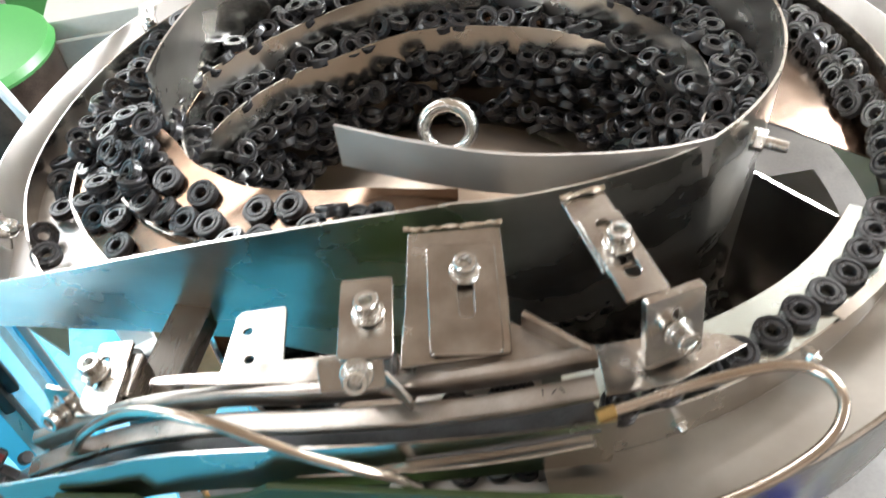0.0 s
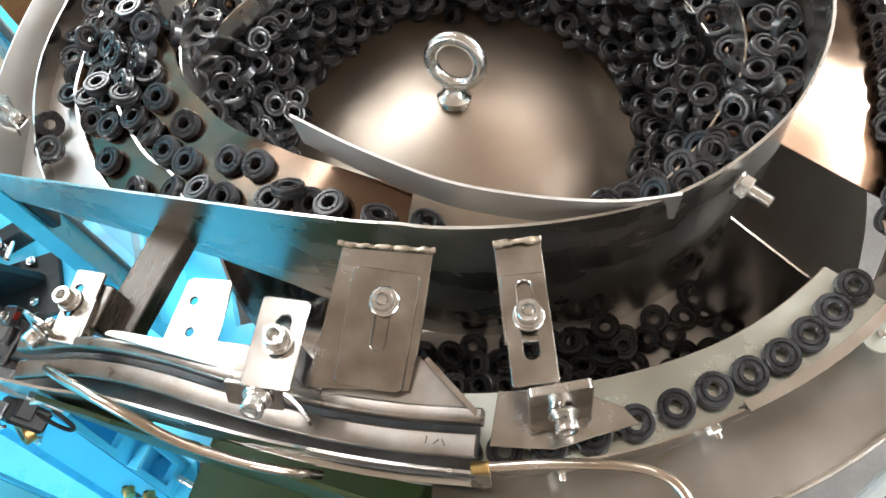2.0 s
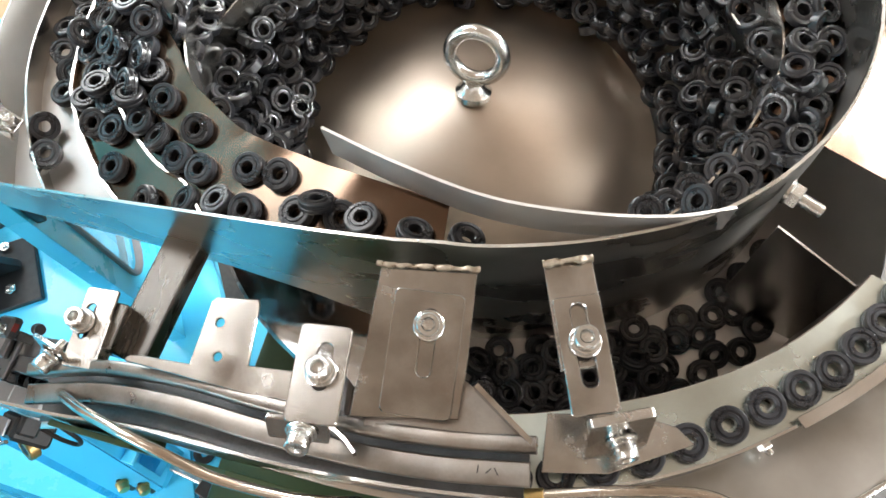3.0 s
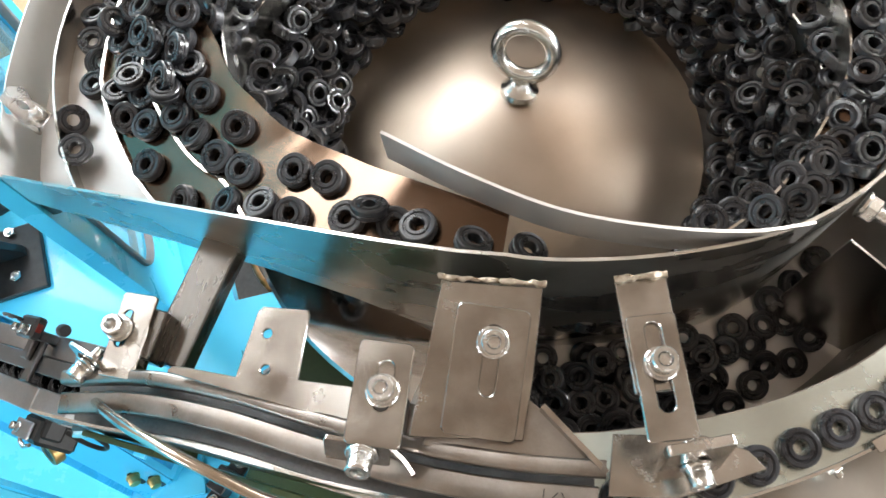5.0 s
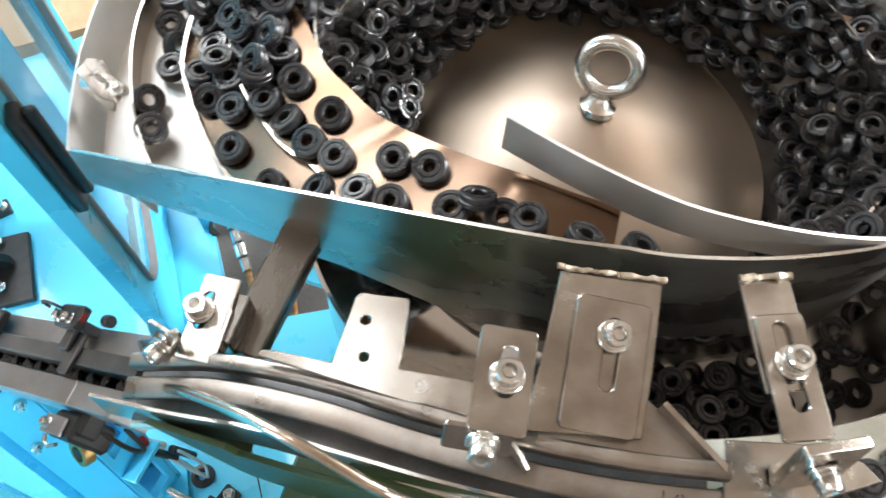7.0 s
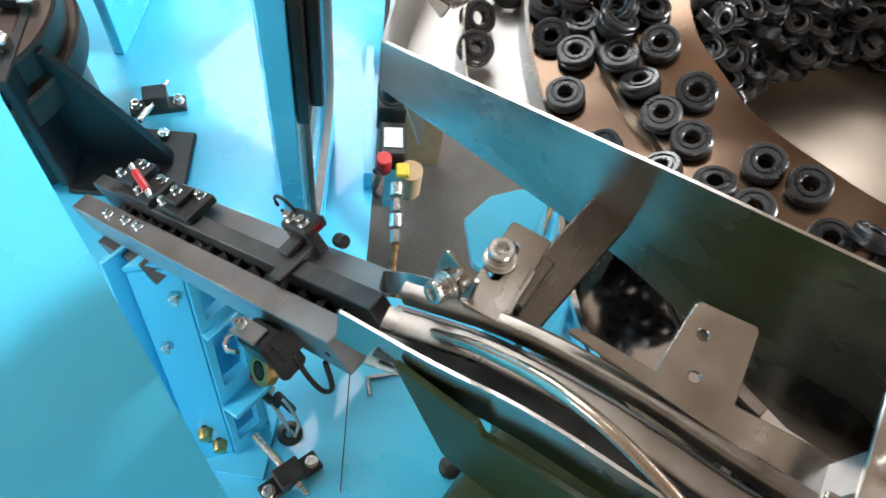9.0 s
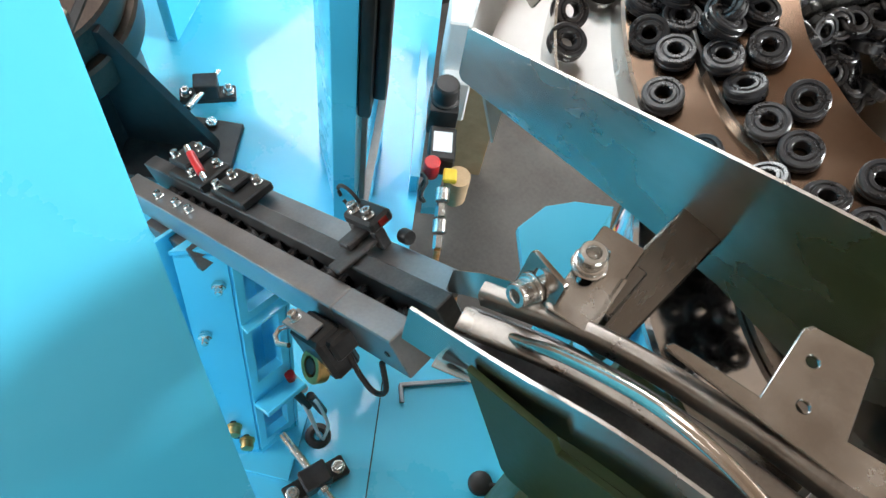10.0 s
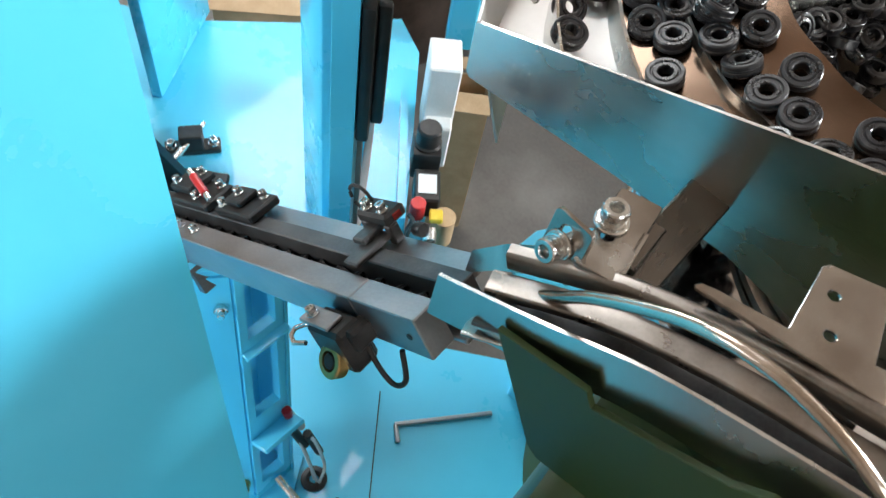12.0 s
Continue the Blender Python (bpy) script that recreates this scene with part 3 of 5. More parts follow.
# wide bracket: welded base plate with a slotted plate screwed on it
FLIP = Matrix.Diagonal((1, 1, -1, 1))
M1 = frame_of((0.0445, 0.409, 1.2390), (0.071, 0.4145, 1.2375), (0.0505, 0.327, 1.2220)) @ FLIP
t = thing("slotted_bracket", "wide welded steel bracket with a slotted plate screwed on", "bracket", "brackets on the bowl")
part("base_plate", plate(bmesh.new(), [(-0.0275, 0.002), (0.0275, 0.002), (0.0250, 0.050), (0.0215, 0.084), (-0.0390, 0.086), (-0.0375, 0.074), (-0.0335, 0.050)], 0.003, M1), STEEL_PLATE, t)
part("top_plate", plate(bmesh.new(), shifted(rounded(0.040, 0.070, 0.004), 0.003, 0.049), 0.003, M1 @ pose(0, 0, 0.0038, 0, 0, 4), [slot(0.0045, 0.043, 0.0085, 0.038)]), STEEL_PLATE, t)
screw(t, M1 @ pose(0.0020, 0.0335, 0.0039), 0.008)
bead(t, M1 @ Vector((-0.03, 0.0, 0.001)), M1 @ Vector((0.029, 0.0, 0.001)))

# narrow bracket with its stop plate and blade
M2 = frame_of((0.1195, 0.4275, 1.2485), (0.132, 0.4325, 1.2485), (0.153, 0.355, 1.2485)) @ FLIP
t = thing("slotted_bracket", "narrow slotted steel arm welded to the bowl wall", "bracket", "brackets on the bowl")
part("base_plate", plate(bmesh.new(), [(-0.0135, 0.0), (0.0135, 0.0), (0.0135, 0.06), (-0.0135, 0.06)], 0.003, M2), STEEL_PLATE, t)
part("top_plate", plate(bmesh.new(), shifted(rounded(0.0255, 0.064, 0.002), 0.0005, 0.053), 0.003, M2 @ pose(0, 0, 0.0034), [slot(0.0005, 0.048, 0.0086, 0.046)]), STEEL_PLATE, t)
screw(t, M2 @ pose(0.001, 0.047, 0.0038), 0.008)
bead(t, M2 @ Vector((-0.014, 0.0, 0.002)), M2 @ Vector((0.014, 0.0, 0.002)), 0.0024)
SM = frame_of((0.147, 0.345, 1.2535), (0.179, 0.3605, 1.2535), (0.147, 0.337, 1.215))
part("stop_plate", plate(bmesh.new(), shifted(rounded(0.035, 0.048, 0.0025), 0.0175, 0.024), 0.0055, SM @ pose(0, 0, 0.0), [slot(0.019, 0.02, 0.0068, 0.018)]), STEEL_PLATE, t)
screw(t, SM @ pose(0.0185, 0.026, -0.0056, 180), 0.008)
bm = bmesh.new()
plate(bm, [(0.0, 0.0), (0.004, -0.033), (0.04, -0.024), (0.083, 0.004), (0.072, 0.011), (0.048, 0.0125)], 0.0025, Matrix.Translation((0.128, 0.352, 1.203)))
part("blade", bm, STEEL_PLATE, t, "pointed polished steel deflector blade")
part("foot", new_box((0.03, 0.004, 0.012), SM @ pose(0.0175, 0.046, 0.001)), STEEL_PLATE, t)

# small bracket on the guide rail
M3 = frame_of((0.001, 0.359, 1.2475), (0.015, 0.361, 1.2475), (0.0095, 0.3075, 1.2475)) @ FLIP
t = thing("slotted_bracket", "small slotted steel bracket screwed above the guide rail", "bracket", "brackets on the bowl")
part("top_plate", plate(bmesh.new(), shifted(rounded(0.029, 0.054, 0.003), 0, 0.026), 0.003, M3, [slot(0.0015, 0.022, 0.0085, 0.026)]), STEEL_PLATE, t)
screw(t, M3 @ pose(0.0015, 0.025, 0.0004), 0.008)
part("post", new_box((0.022, 0.02, 0.042), M3 @ pose(0.001, 0.032, -0.0245), 0.001), STEEL_DARK, t)
part("flange", plate(bmesh.new(), shifted(rounded(0.034, 0.018, 0.002), -0.006, 0.009), 0.003, M3 @ pose(-0.002, 0.052, -0.001, -62), [slot(-0.003, 0.008, 0.007, 0.008)]), STEEL_PLATE, t)
screw(t, M3 @ pose(-0.005, 0.0560, -0.008, -62), 0.008, 0.006)
part("blade", sheet(bmesh.new(), [((0.012 + 0.006 * k, 0.309 - 0.001 * k * k, 1.214 - 0.001 * k), (0.012 + 0.006 * k, 0.310 - 0.001 * k * k, 1.236 - 0.006 * k)) for k in range(4)], 0.002), STEEL_PLATE, t)

# the plate with two holes, and the web that carries the rail
bm = bmesh.new()
out = [(-0.127, 0.318), (-0.01, 0.3175), (0.03, 0.319), (0.03, 0.337), (-0.010, 0.339), (-0.050, 0.334), (-0.0565, 0.372), (-0.0585, 0.3745), (-0.085, 0.370), (-0.0875, 0.3665), (-0.0865, 0.3262), (-0.118, 0.3238), (-0.126, 0.3222), (-0.128, 0.3195)]
plate(bm, out, 0.0025, pose(0, 0, 1.197 + 0.0107, 0, -4.0, 0) , [shifted(rounded(0.0056, 0.0056, 0.0027), -0.0772, 0.355)[::-1], shifted(rounded(0.0056, 0.0056, 0.0027), -0.0708, 0.3345)[::-1]])
rail_part("web_plate", bm, STEEL_PLATE, "flat steel web plate with a drilled lug")
bm = bmesh.new()
plate(bm, [(0.030, 0.3165), (0.124, 0.3285), (0.089, 0.3505), (0.078, 0.356), (0.03, 0.352)], 0.0025, pose(0, 0, 1.2165, 0, -1.5, 0))
rail_part("wing_plate", bm, STEEL_RAIL)
rail_part("tab", sheet(bmesh.new(), [((0.0865, 0.352, 1.214), (0.0865, 0.352, 1.231)), ((0.126, 0.328, 1.214), (0.126, 0.328, 1.229))], 0.003), STEEL_PLATE)
rail_part("bottom_flange", sweep(bmesh.new(), rail_line(-0.028, -0.034), rounded(0.01, 0.002, 0.0008)), STEEL)

for x, y, a in ((0.098, 0.3105, 5), (0.104, 0.311, -35), (0.108, 0.3115, 40)):
    rail_part("pen_mark", new_box((0.0006, 0.0045, 0.0003), pose(x, y, 1.2165 + (x - 0.098) * 0.12, 0, 0, a)), BLACK)

# screws through the bowl wall and below the washer row
t = thing("rim_screw", "zinc plated screw and nut through the bowl rim", "screw")
rm = along(Q(0.223, 337.5, 1.221), Q(0.4, 337.5, 1.215))
part("washer", lathe(bmesh.new(), [(0.004, 0), (0.0085, 0), (0.0085, 0.0018), (0.004, 0.0018)], rm, 22), ZINC, t)
hex_nut(t, rm @ pose(0, 0, 0.002), 0.0085, 0.022)
for a in (314.8, 297.5):
    t = thing("apron_screw", "small brass coloured screw under the washer row", "screw", "apron screws")
    rm = along(Q(shelf_low(a)[0] + 0.001, a, 1.172), Q(0.5, a, 1.172))
    hex_nut(t, rm, 0.005, 0.008)

# spacer tube that carries the rim clip, and clip on the outer shell
t = thing("rim_clip", "small bent steel clip with a screw on the bowl rim", "clip", "rim clips")
cm = frame_of((-0.318, 0.470, 1.183), (-0.290, 0.462, 1.176), (-0.312, 0.490, 1.185))
part("strap", plate(bmesh.new(), shifted(rounded(0.036, 0.013, 0.002), 0.014, 0.0), 0.002, cm, [slot(0.012, 0, 0.014, 0.0045)]), STEEL_PLATE, t)
part("strap", plate(bmesh.new(), shifted(rounded(0.030, 0.012, 0.002), 0.014, 0.0), 0.002, cm @ pose(0.0, -0.009, -0.008, 70)), STEEL_PLATE, t)
hex_nut(t, cm @ pose(0.026, 0.0, 0.001), 0.006, 0.009)
copy_thing(t, Matrix.Translation((AX, AY, 0)) @ Matrix.Rotation(radians(-48), 4, "Z") @ Matrix.Translation((-AX, -AY, 0)))

# ---- air tubes ----
def air_tube(label, pts, r, fitting):
    t = thing("air_tube", label, "air tube", "air tubes")
    part("tube", pipe(bmesh.new(), spline(pts, 8), r, 14), TUBE, t)
    a, b = fitting
    part("nozzle", rod(bmesh.new(), a, b, r * 1.25, 14), BRASS, t, "brass coloured nozzle end")


air_tube("bent bare steel air tube looping over the rails", [(-0.204, 0.2945, 1.130), (-0.19, 0.2935, 1.149), (-0.174, 0.291, 1.168), (-0.157, 0.288, 1.192), (-0.124, 0.282, 1.224), (-0.095, 0.277, 1.237),
         (-0.065, 0.272, 1.237), (-0.04, 0.268, 1.229), (-0.018, 0.268, 1.215), (0.003, 0.270, 1.201), (0.02, 0.274, 1.186), (0.032, 0.279, 1.165)], 0.0031, ((-0.204, 0.2945, 1.130), (-0.199, 0.294, 1.1365)))
air_tube("bent bare steel air tube hooked over the apron", [(0.134, 0.307, 1.206), (0.15, 0.312, 1.209), (0.173, 0.319, 1.214), (0.207, 0.327, 1.220), (0.226, 0.327, 1.2245), (0.239, 0.320, 1.226), (0.2445, 0.306, 1.224), (0.238, 0.292, 1.216),
         (0.22, 0.280, 1.205), (0.19, 0.268, 1.192), (0.15, 0.258, 1.175), (0.11, 0.252, 1.15)], 0.0031, ((0.126, 0.3045, 1.2045), (0.136, 0.3075, 1.2065)))


# ---- clamp at the exit of the bowl ----
t = thing("exit_clamp", "steel angle clamp with two socket screws beside the lane", "clamp")
part("beam", new_box((0.026, 0.112, 0.024), pose(-0.1500, 0.3830, 1.139, 0, 5, -4), 0.0012), STEEL_BAR, t, "ground steel bar welded under the deflector sheet")
part("spacer", new_box((0.022, 0.032, 0.026), pose(-0.1630, 0.3400, 1.1625), 0.001), STEEL_BAR, t)
LM = frame_of((-0.169, 0.335, 1.1785), (-0.152, 0.3365, 1.180), (-0.169, 0.36, 1.1785))
part("angle_plate", plate(bmesh.new(), shifted(rounded(0.023, 0.054, 0.002), 0.0, 0.0), 0.003, LM, [slot(-0.004, 0.004, 0.007, 0.024)]), STEEL_PLATE, t)
screw(t, LM @ pose(-0.006, 0.003, 0.0006), 0.008)
part("angle_leg", new_box((0.003, 0.03, 0.012), LM @ pose(0.011, -0.008, -0.006)), STEEL_PLATE, t)
UM = frame_of((-0.196, 0.318, 1.187), (-0.172, 0.312, 1.190), (-0.198, 0.309, 1.155)) @ FLIP
part("upright_plate", plate(bmesh.new(), shifted(rounded(0.024, 0.034, 0.003), 0.010, 0.014), 0.003, UM, [slot(0.008, 0.010, 0.0068, 0.016)]), STEEL_PLATE, t)
screw(t, UM @ pose(0.008, 0.014, 0.0004), 0.0075)
part("side_strip", sheet(bmesh.new(), [((-0.232, 0.318, 1.088), (-0.234, 0.3245, 1.103)), ((-0.212, 0.312, 1.122), (-0.214, 0.3185, 1.139)), ((-0.186, 0.309, 1.150), (-0.188, 0.3165, 1.166))], 0.002), STEEL_PLATE, t)


# ---- rubber washers ----
def washer_profile(R=0.0112, H=0.0075, hole=0.0043):
    h = H / 2
    return [(hole, -h + 0.0006), (hole + 0.0006, -h), (hole + 0.0024, -h), (hole + 0.003, -h + 0.0009), (R - 0.0031, -h + 0.0009), (R - 0.0026, -h),
            (R - 0.0008, -h), (R, -h + 0.0008), (R, -0.0009), (R - 0.0005, -0.0005), (R - 0.0005, 0.0005), (R, 0.0009),
            (R, h - 0.0008), (R - 0.0008, h), (R - 0.0026, h), (R - 0.0031, h - 0.0009), (hole + 0.003, h - 0.0009), (hole + 0.0024, h), (hole + 0.0006, h), (hole, h - 0.0006)]


bm = lathe(bmesh.new(), washer_profile(), None, 24, closed=True)
bmesh.ops.recalc_face_normals(bm, faces=bm.faces[:])
WASHER = bpy.data.meshes.new("rubber_washer")
bm.to_mesh(WASHER)
bm.free()
smooth(WASHER, 40)
WASHER.materials.append(RUBBER)
RNG = random.Random(7)


def washer(m):
    ob = new("rubber_washer", WASHER)
    ob.matrix_basis = m
    return tagged(ob, "small black rubber washer with ringed faces on steel track", "washer", "rubber washers in the bowl")


def tilted(p, normal, tip, spin):
    """A pose at p, lying on a face with that normal, tipped by some degrees."""
    q = Vector((0, 0, 1)).rotation_difference(Vector(normal)).to_matrix().to_4x4()
    return Matrix.Translation(p) @ q @ Matrix.Rotation(spin, 4, "Z") @ Matrix.Rotation(radians(tip), 4, "X")


# the row on the shelf, edge to edge
for k in range(12):
    a = ease(k, (0, 287.0), (1, 291.6), (6, 316.3), (11, 337.2))
    r = ease(a, (287, 0.3), (301, 0.3), (316, 0.303), (325, 0.310), (337, 0.3135))
    washer(tilted(Q(r, a, 1.1895 + RNG.uniform(-0.0004, 0.0006)), (0.0, -0.06, 1), RNG.uniform(0, 5), RNG.uniform(0, 6)))
# the row along the outer wall, leaning
for k in range(26):
    a = -12 + k * 3.35
    for j in range(2 if k > 3 else 1):
        r = 0.318 - 0.013 * j - RNG.uniform(0, 0.003)
        n = Vector((-math.cos(radians(a)) * 0.9, -math.sin(radians(a)) * 0.9, 0.75 - 0.2 * j)) + Vector((RNG.uniform(-0.25, 0.25), RNG.uniform(-0.45, 0.05), 0))
        washer(tilted(Q(r, a + RNG.uniform(-0.6, 0.6), 1.179 + 0.004 * (1 - j)), n.normalized(), RNG.uniform(-8, 8), RNG.uniform(0, 6)))


def scatter(n, draw, gap, rng, tries=30):
    """Points (a, r) from draw() that keep a distance."""
    out = []
    for _ in range(n * tries):
        a, r = draw(rng)
        p = Vector((r * math.cos(radians(a)), r * math.sin(radians(a))))
        if all((p - q[2]).length > gap for q in out):
            out.append((a, r, p))
            if len(out) == n:
                break
    return [(a, r) for a, r, _ in out]


# washers fanning out over the brown terraces, resting against the low rims
def on_floor(a, r):
    (r0, z0), (rm, zm), (r1, z1) = floor_in(a), floor_mid(a), floor_out(a)
    if r < rm:
        return z0 + (zm - z0) * max(0.0, (r - r0) / max(1e-4, rm - r0))
    return zm - 0.003 + (z1 - zm + 0.003) * min(1.0, (r - rm) / max(1e-4, r1 - rm))


def lay(a, r, tips, up=0.0048):
    n = Vector((math.cos(radians(a)) * 0.3, math.sin(radians(a)) * 0.3, 1)).normalized()
    washer(tilted(Q(r, a, on_floor(a, r) + up), n, RNG.choice(tips) * RNG.choice((-1, 1)), RNG.uniform(0, 6)))


TAKEN = []
def free(a, r, gap):
    p = Vector((r * math.cos(radians(a)), r * math.sin(radians(a))))
    if any((p - q).length < gap for q in TAKEN):
        return False
    TAKEN.append(p)
    return True


for k in range(13):
    a = 188 + k * 4.15 + RNG.uniform(-0.5, 0.5)
    r = min(r_step(a), floor_out(a)[0]) - 0.0122 - RNG.uniform(0, 0.002)
    if r > r_ridge(a) and a < 224 and free(a, r, 0.0205):
        lay(a, r, (0, 4, 9, 20))
for k in range(15):
    a = 189 + k * 4.6 + RNG.uniform(-0.6, 0.6)
    r = min(r_ridge(a), floor_out(a)[0]) - 0.0125 - RNG.uniform(0, 0.002)
    if r > r_edge(a) + 0.01 and free(a, r, 0.0205):
        lay(a, r, (0, 4, 9, 20))
for k in range(400):
    a = RNG.uniform(188, 240)
    r = RNG.uniform(r_edge(a) + (0.022 if a < 232 else 0.012), floor_out(a)[0] - 0.011)
    if len(TAKEN) < (52 if a < 207 else 36) and free(a, r, 0.0185 if a < 207 else 0.0215):
        lay(a, r, (0, 6, 14, 25))
for k in range(9):
    lay(187 + k * 2.1, 0.266 + 0.02 * math.sin(k * 2.3), (10, 18, 28), 0.0125)
# the channel behind the front wall
for k in range(4):
    a = 248 + k * 10.5 + RNG.uniform(-1, 1)
    r = ease(a, (246, 0.176), (262, 0.168), (285, 0.165))
    washer(tilted(Q(r, a, 1.2225 + RNG.uniform(0, 0.001)), Vector((0.1, 0.3, 1)).normalized(), RNG.uniform(5, 32), RNG.uniform(0, 6)))
# outer ring on the left and behind
def draw_back(rng):
    a = rng.uniform(100, 191)
    return a, rng.uniform(r_wall(a + 360) + 0.012, ease(a, (90, 0.322), (189, 0.305)))
for a, r in scatter(86, draw_back, 0.0172, RNG):
    washer(tilted(Q(r, a, 1.1825 + RNG.uniform(0, 0.006)), (0, -0.15, 1), RNG.uniform(-45, 45), RNG.uniform(0, 6)))
def draw_low(rng):
    a = rng.uniform(150, 207)
    return a, rng.uniform(0.322, 0.337)
for a, r in scatter(36, draw_low, 0.0185, RNG):
    washer(tilted(Q(r, a, 1.155 + RNG.uniform(0, 0.006)), (0.2, -0.1, 1), RNG.uniform(-50, 50), RNG.uniform(0, 6)))
# right end of the inner track, by the rim screw
for k, (a, r, z) in enumerate(((-27, 0.176, 1.186), (-33, 0.172, 1.186), (-20, 0.184, 1.19), (-14, 0.188, 1.19), (-38, 0.166, 1.186), (-24, 0.196, 1.196), (-30, 0.186, 1.198))):
    washer(tilted(Q(r, a, z), (-0.3, -0.4, 1), RNG.uniform(-30, 30), RNG.uniform(0, 6)))


# heaps that nobody could count
COARSE = lathe(bmesh.new(), [p for k, p in enumerate(washer_profile()) if k in (1, 2, 4, 5, 6, 7, 12, 13, 14, 15, 17, 18)], None, 14, closed=True)
bmesh.ops.recalc_face_normals(COARSE, faces=COARSE.faces[:])
CO = np.array([v.co[:] for v in COARSE.verts])
CF = [[v.index for v in f.verts] for f in (COARSE.verts.index_update(), COARSE.faces)[1]]
COARSE.free()


def heap(label, poses):
    verts, faces = [], []
    for m in poses:
        base = len(verts)
        mm = np.array(m)
        verts.extend((CO @ mm[:3, :3].T + mm[:3, 3]).tolist())
        faces.extend([[base + i for i in f] for f in CF])
    me = bpy.data.meshes.new("washer_heap")
    me.from_pydata(verts, [], faces)
    smooth(me, 40)
    me.materials.append(RUBBER)
    ob = new("washer_heap", me)
    return tagged(ob, label, "washers", kind="stuff")


def pile(n, draw, height, gap, rng, tip=55):
    return [tilted(Q(r, a, height(a, r) + rng.uniform(-0.004, 0.004)), (0, -0.1, 1), rng.uniform(-tip, tip), rng.uniform(0, 6)) for a, r in scatter(n, draw, gap, rng)]


def ring_draw(a0, a1, r0, r1):
    def draw(rng):
        a = rng.uniform(a0, a1)
        lo, hi = r0(a), r1(a)
        return a, math.sqrt(rng.uniform(lo * lo, max(lo + 1e-4, hi) ** 2))
    return draw


HR = random.Random(11)
pit = ring_draw(-70, 235, lambda a: ease(a, (-70, 0.172), (-20, 0.152), (60, 0.132), (120, 0.134), (200, 0.160), (235, 0.172)), lambda a: r_lip_low(a) - 0.008)
pit_z = lambda a, r: min(1.147, 1.071 + max(0.0, r - 0.124) * ease(a, (-70, 0.8), (0, 1.3), (60, 1.75), (130, 1.75), (175, 0.8), (235, 0.45)))
heap("dark heap of black rubber washers round the dome", pile(420, pit, pit_z, 0.0122, HR) + pile(300, pit, lambda a, r: pit_z(a, r) - 0.012, 0.0145, HR))
mid = ring_draw(-35, 210, lambda a: r_lip_low(a) + 0.007, lambda a: r_lip_high(a) - 0.006)
heap("black rubber washers crowded on the lower spiral track", pile(120, mid, lambda a, r: 1.160, 0.0125, HR))
high = ring_draw(-25, 192, lambda a: r_lip_high(a) + 0.008, lambda a: r_wall(a + 360) - 0.010)
heap("black rubber washers crowded on the upper spiral track", pile(250, high, lambda a, r: 1.191, 0.0125, HR))
back = ring_draw(60, 140, lambda a: r_wall(a + 360) + 0.012, lambda a: 0.32)
heap("black rubber washers on the rear outer track", pile(120, back, lambda a, r: 1.188, 0.0135, HR))
low = ring_draw(266, 350, lambda a: r_wall(a) + 0.010 if a > 276 else 0.195, lambda a: shelf_top(a)[0] - 0.010)
for m in pile(92, low, lambda a, r: 1.0565, 0.0165, HR, 35) + pile(46, ring_draw(267, 318, lambda a: 0.2, lambda a: 0.25), lambda a, r: 1.066, 0.0175, HR, 45):
    washer(m)
# ---- the gravity chute ----
N, F = Vector((-0.234, 0.296, 1.09)), Vector((-0.525, 0.310, 0.870))
CM = frame_of(N, F, N + Vector((0, 1, 0))) @ Matrix.Diagonal((1, 1, -1, 1))
LEN = 0.42


def bar(t, name, x0, x1, y0, y1, z0, z1, material, bevel=0.0008, label="", m=CM):
    bm = new_box((x1 - x0, y1 - y0, z1 - z0), m @ pose((x0 + x1) / 2, (y0 + y1) / 2, (z0 + z1) / 2), bevel)
    return part(name, bm, material, t, label)


t = thing("chute", "dark ground steel gravity chute of two parallel bars", "chute")
bar(t, "bar", 0.0, 0.0605, -0.024, -0.0048, -0.032, 0.0, STEEL_DARK)
bar(t, "bar", 0.0612, LEN, -0.024, -0.0048, -0.032, 0.0, STEEL_DARK)
bar(t, "bar", -0.012, LEN, 0.0048, 0.0185, -0.032, 0.004, BLACK_STEEL)
bar(t, "side_plate", -0.004, 0.235, 0.0188, 0.037, -0.008, -0.001, STEEL_DARK)
bar(t, "lane_floor", -0.01, LEN, -0.0046, 0.0046, -0.034, -0.030, STEEL_DARK)
bm = bmesh.new()
lathe(bm, [(0.0022, 0), (0.0022, 0.0006), (0, 0.0006)], CM @ pose(0.012, -0.0242, -0.016, 90), 12)
part("hole", bm, BLACK, t)
bar(t, "support_block", 0.303, 0.40, -0.031, 0.004, -0.060, -0.0345, BLACK_STEEL)

# washers standing in the lane
for k in range(17):
    washer(CM @ pose(0.02 + 0.0215 * k, 0, -0.0185, 90, 0, RNG.uniform(0, 90)))

# optical sensor fork over the lane
t = thing("fork_sensor", "black fork sensor clamped across the chute with a cable loop", "sensor", "chute sensors")
bar(t, "bridge", 0.070, 0.084, -0.004, 0.030, 0.0042, 0.008, BLACK_STEEL, 0.001)
bar(t, "bridge_arm", 0.078, 0.090, 0.012, 0.034, 0.008, 0.013, BLACK_STEEL, 0.001)
bar(t, "leg", 0.068, 0.075, 0.028, 0.036, -0.002, 0.013, BLACK_STEEL, 0.001)
bar(t, "leg", 0.092, 0.099, 0.028, 0.036, -0.002, 0.013, BLACK_STEEL, 0.001)
bar(t, "body", 0.066, 0.098, 0.027, 0.045, 0.013, 0.022, BLACK, 0.002)
bar(t, "lens_cover", 0.0650, 0.0665, 0.033, 0.040, 0.0155, 0.0200, DARK_RED, 0.0004)
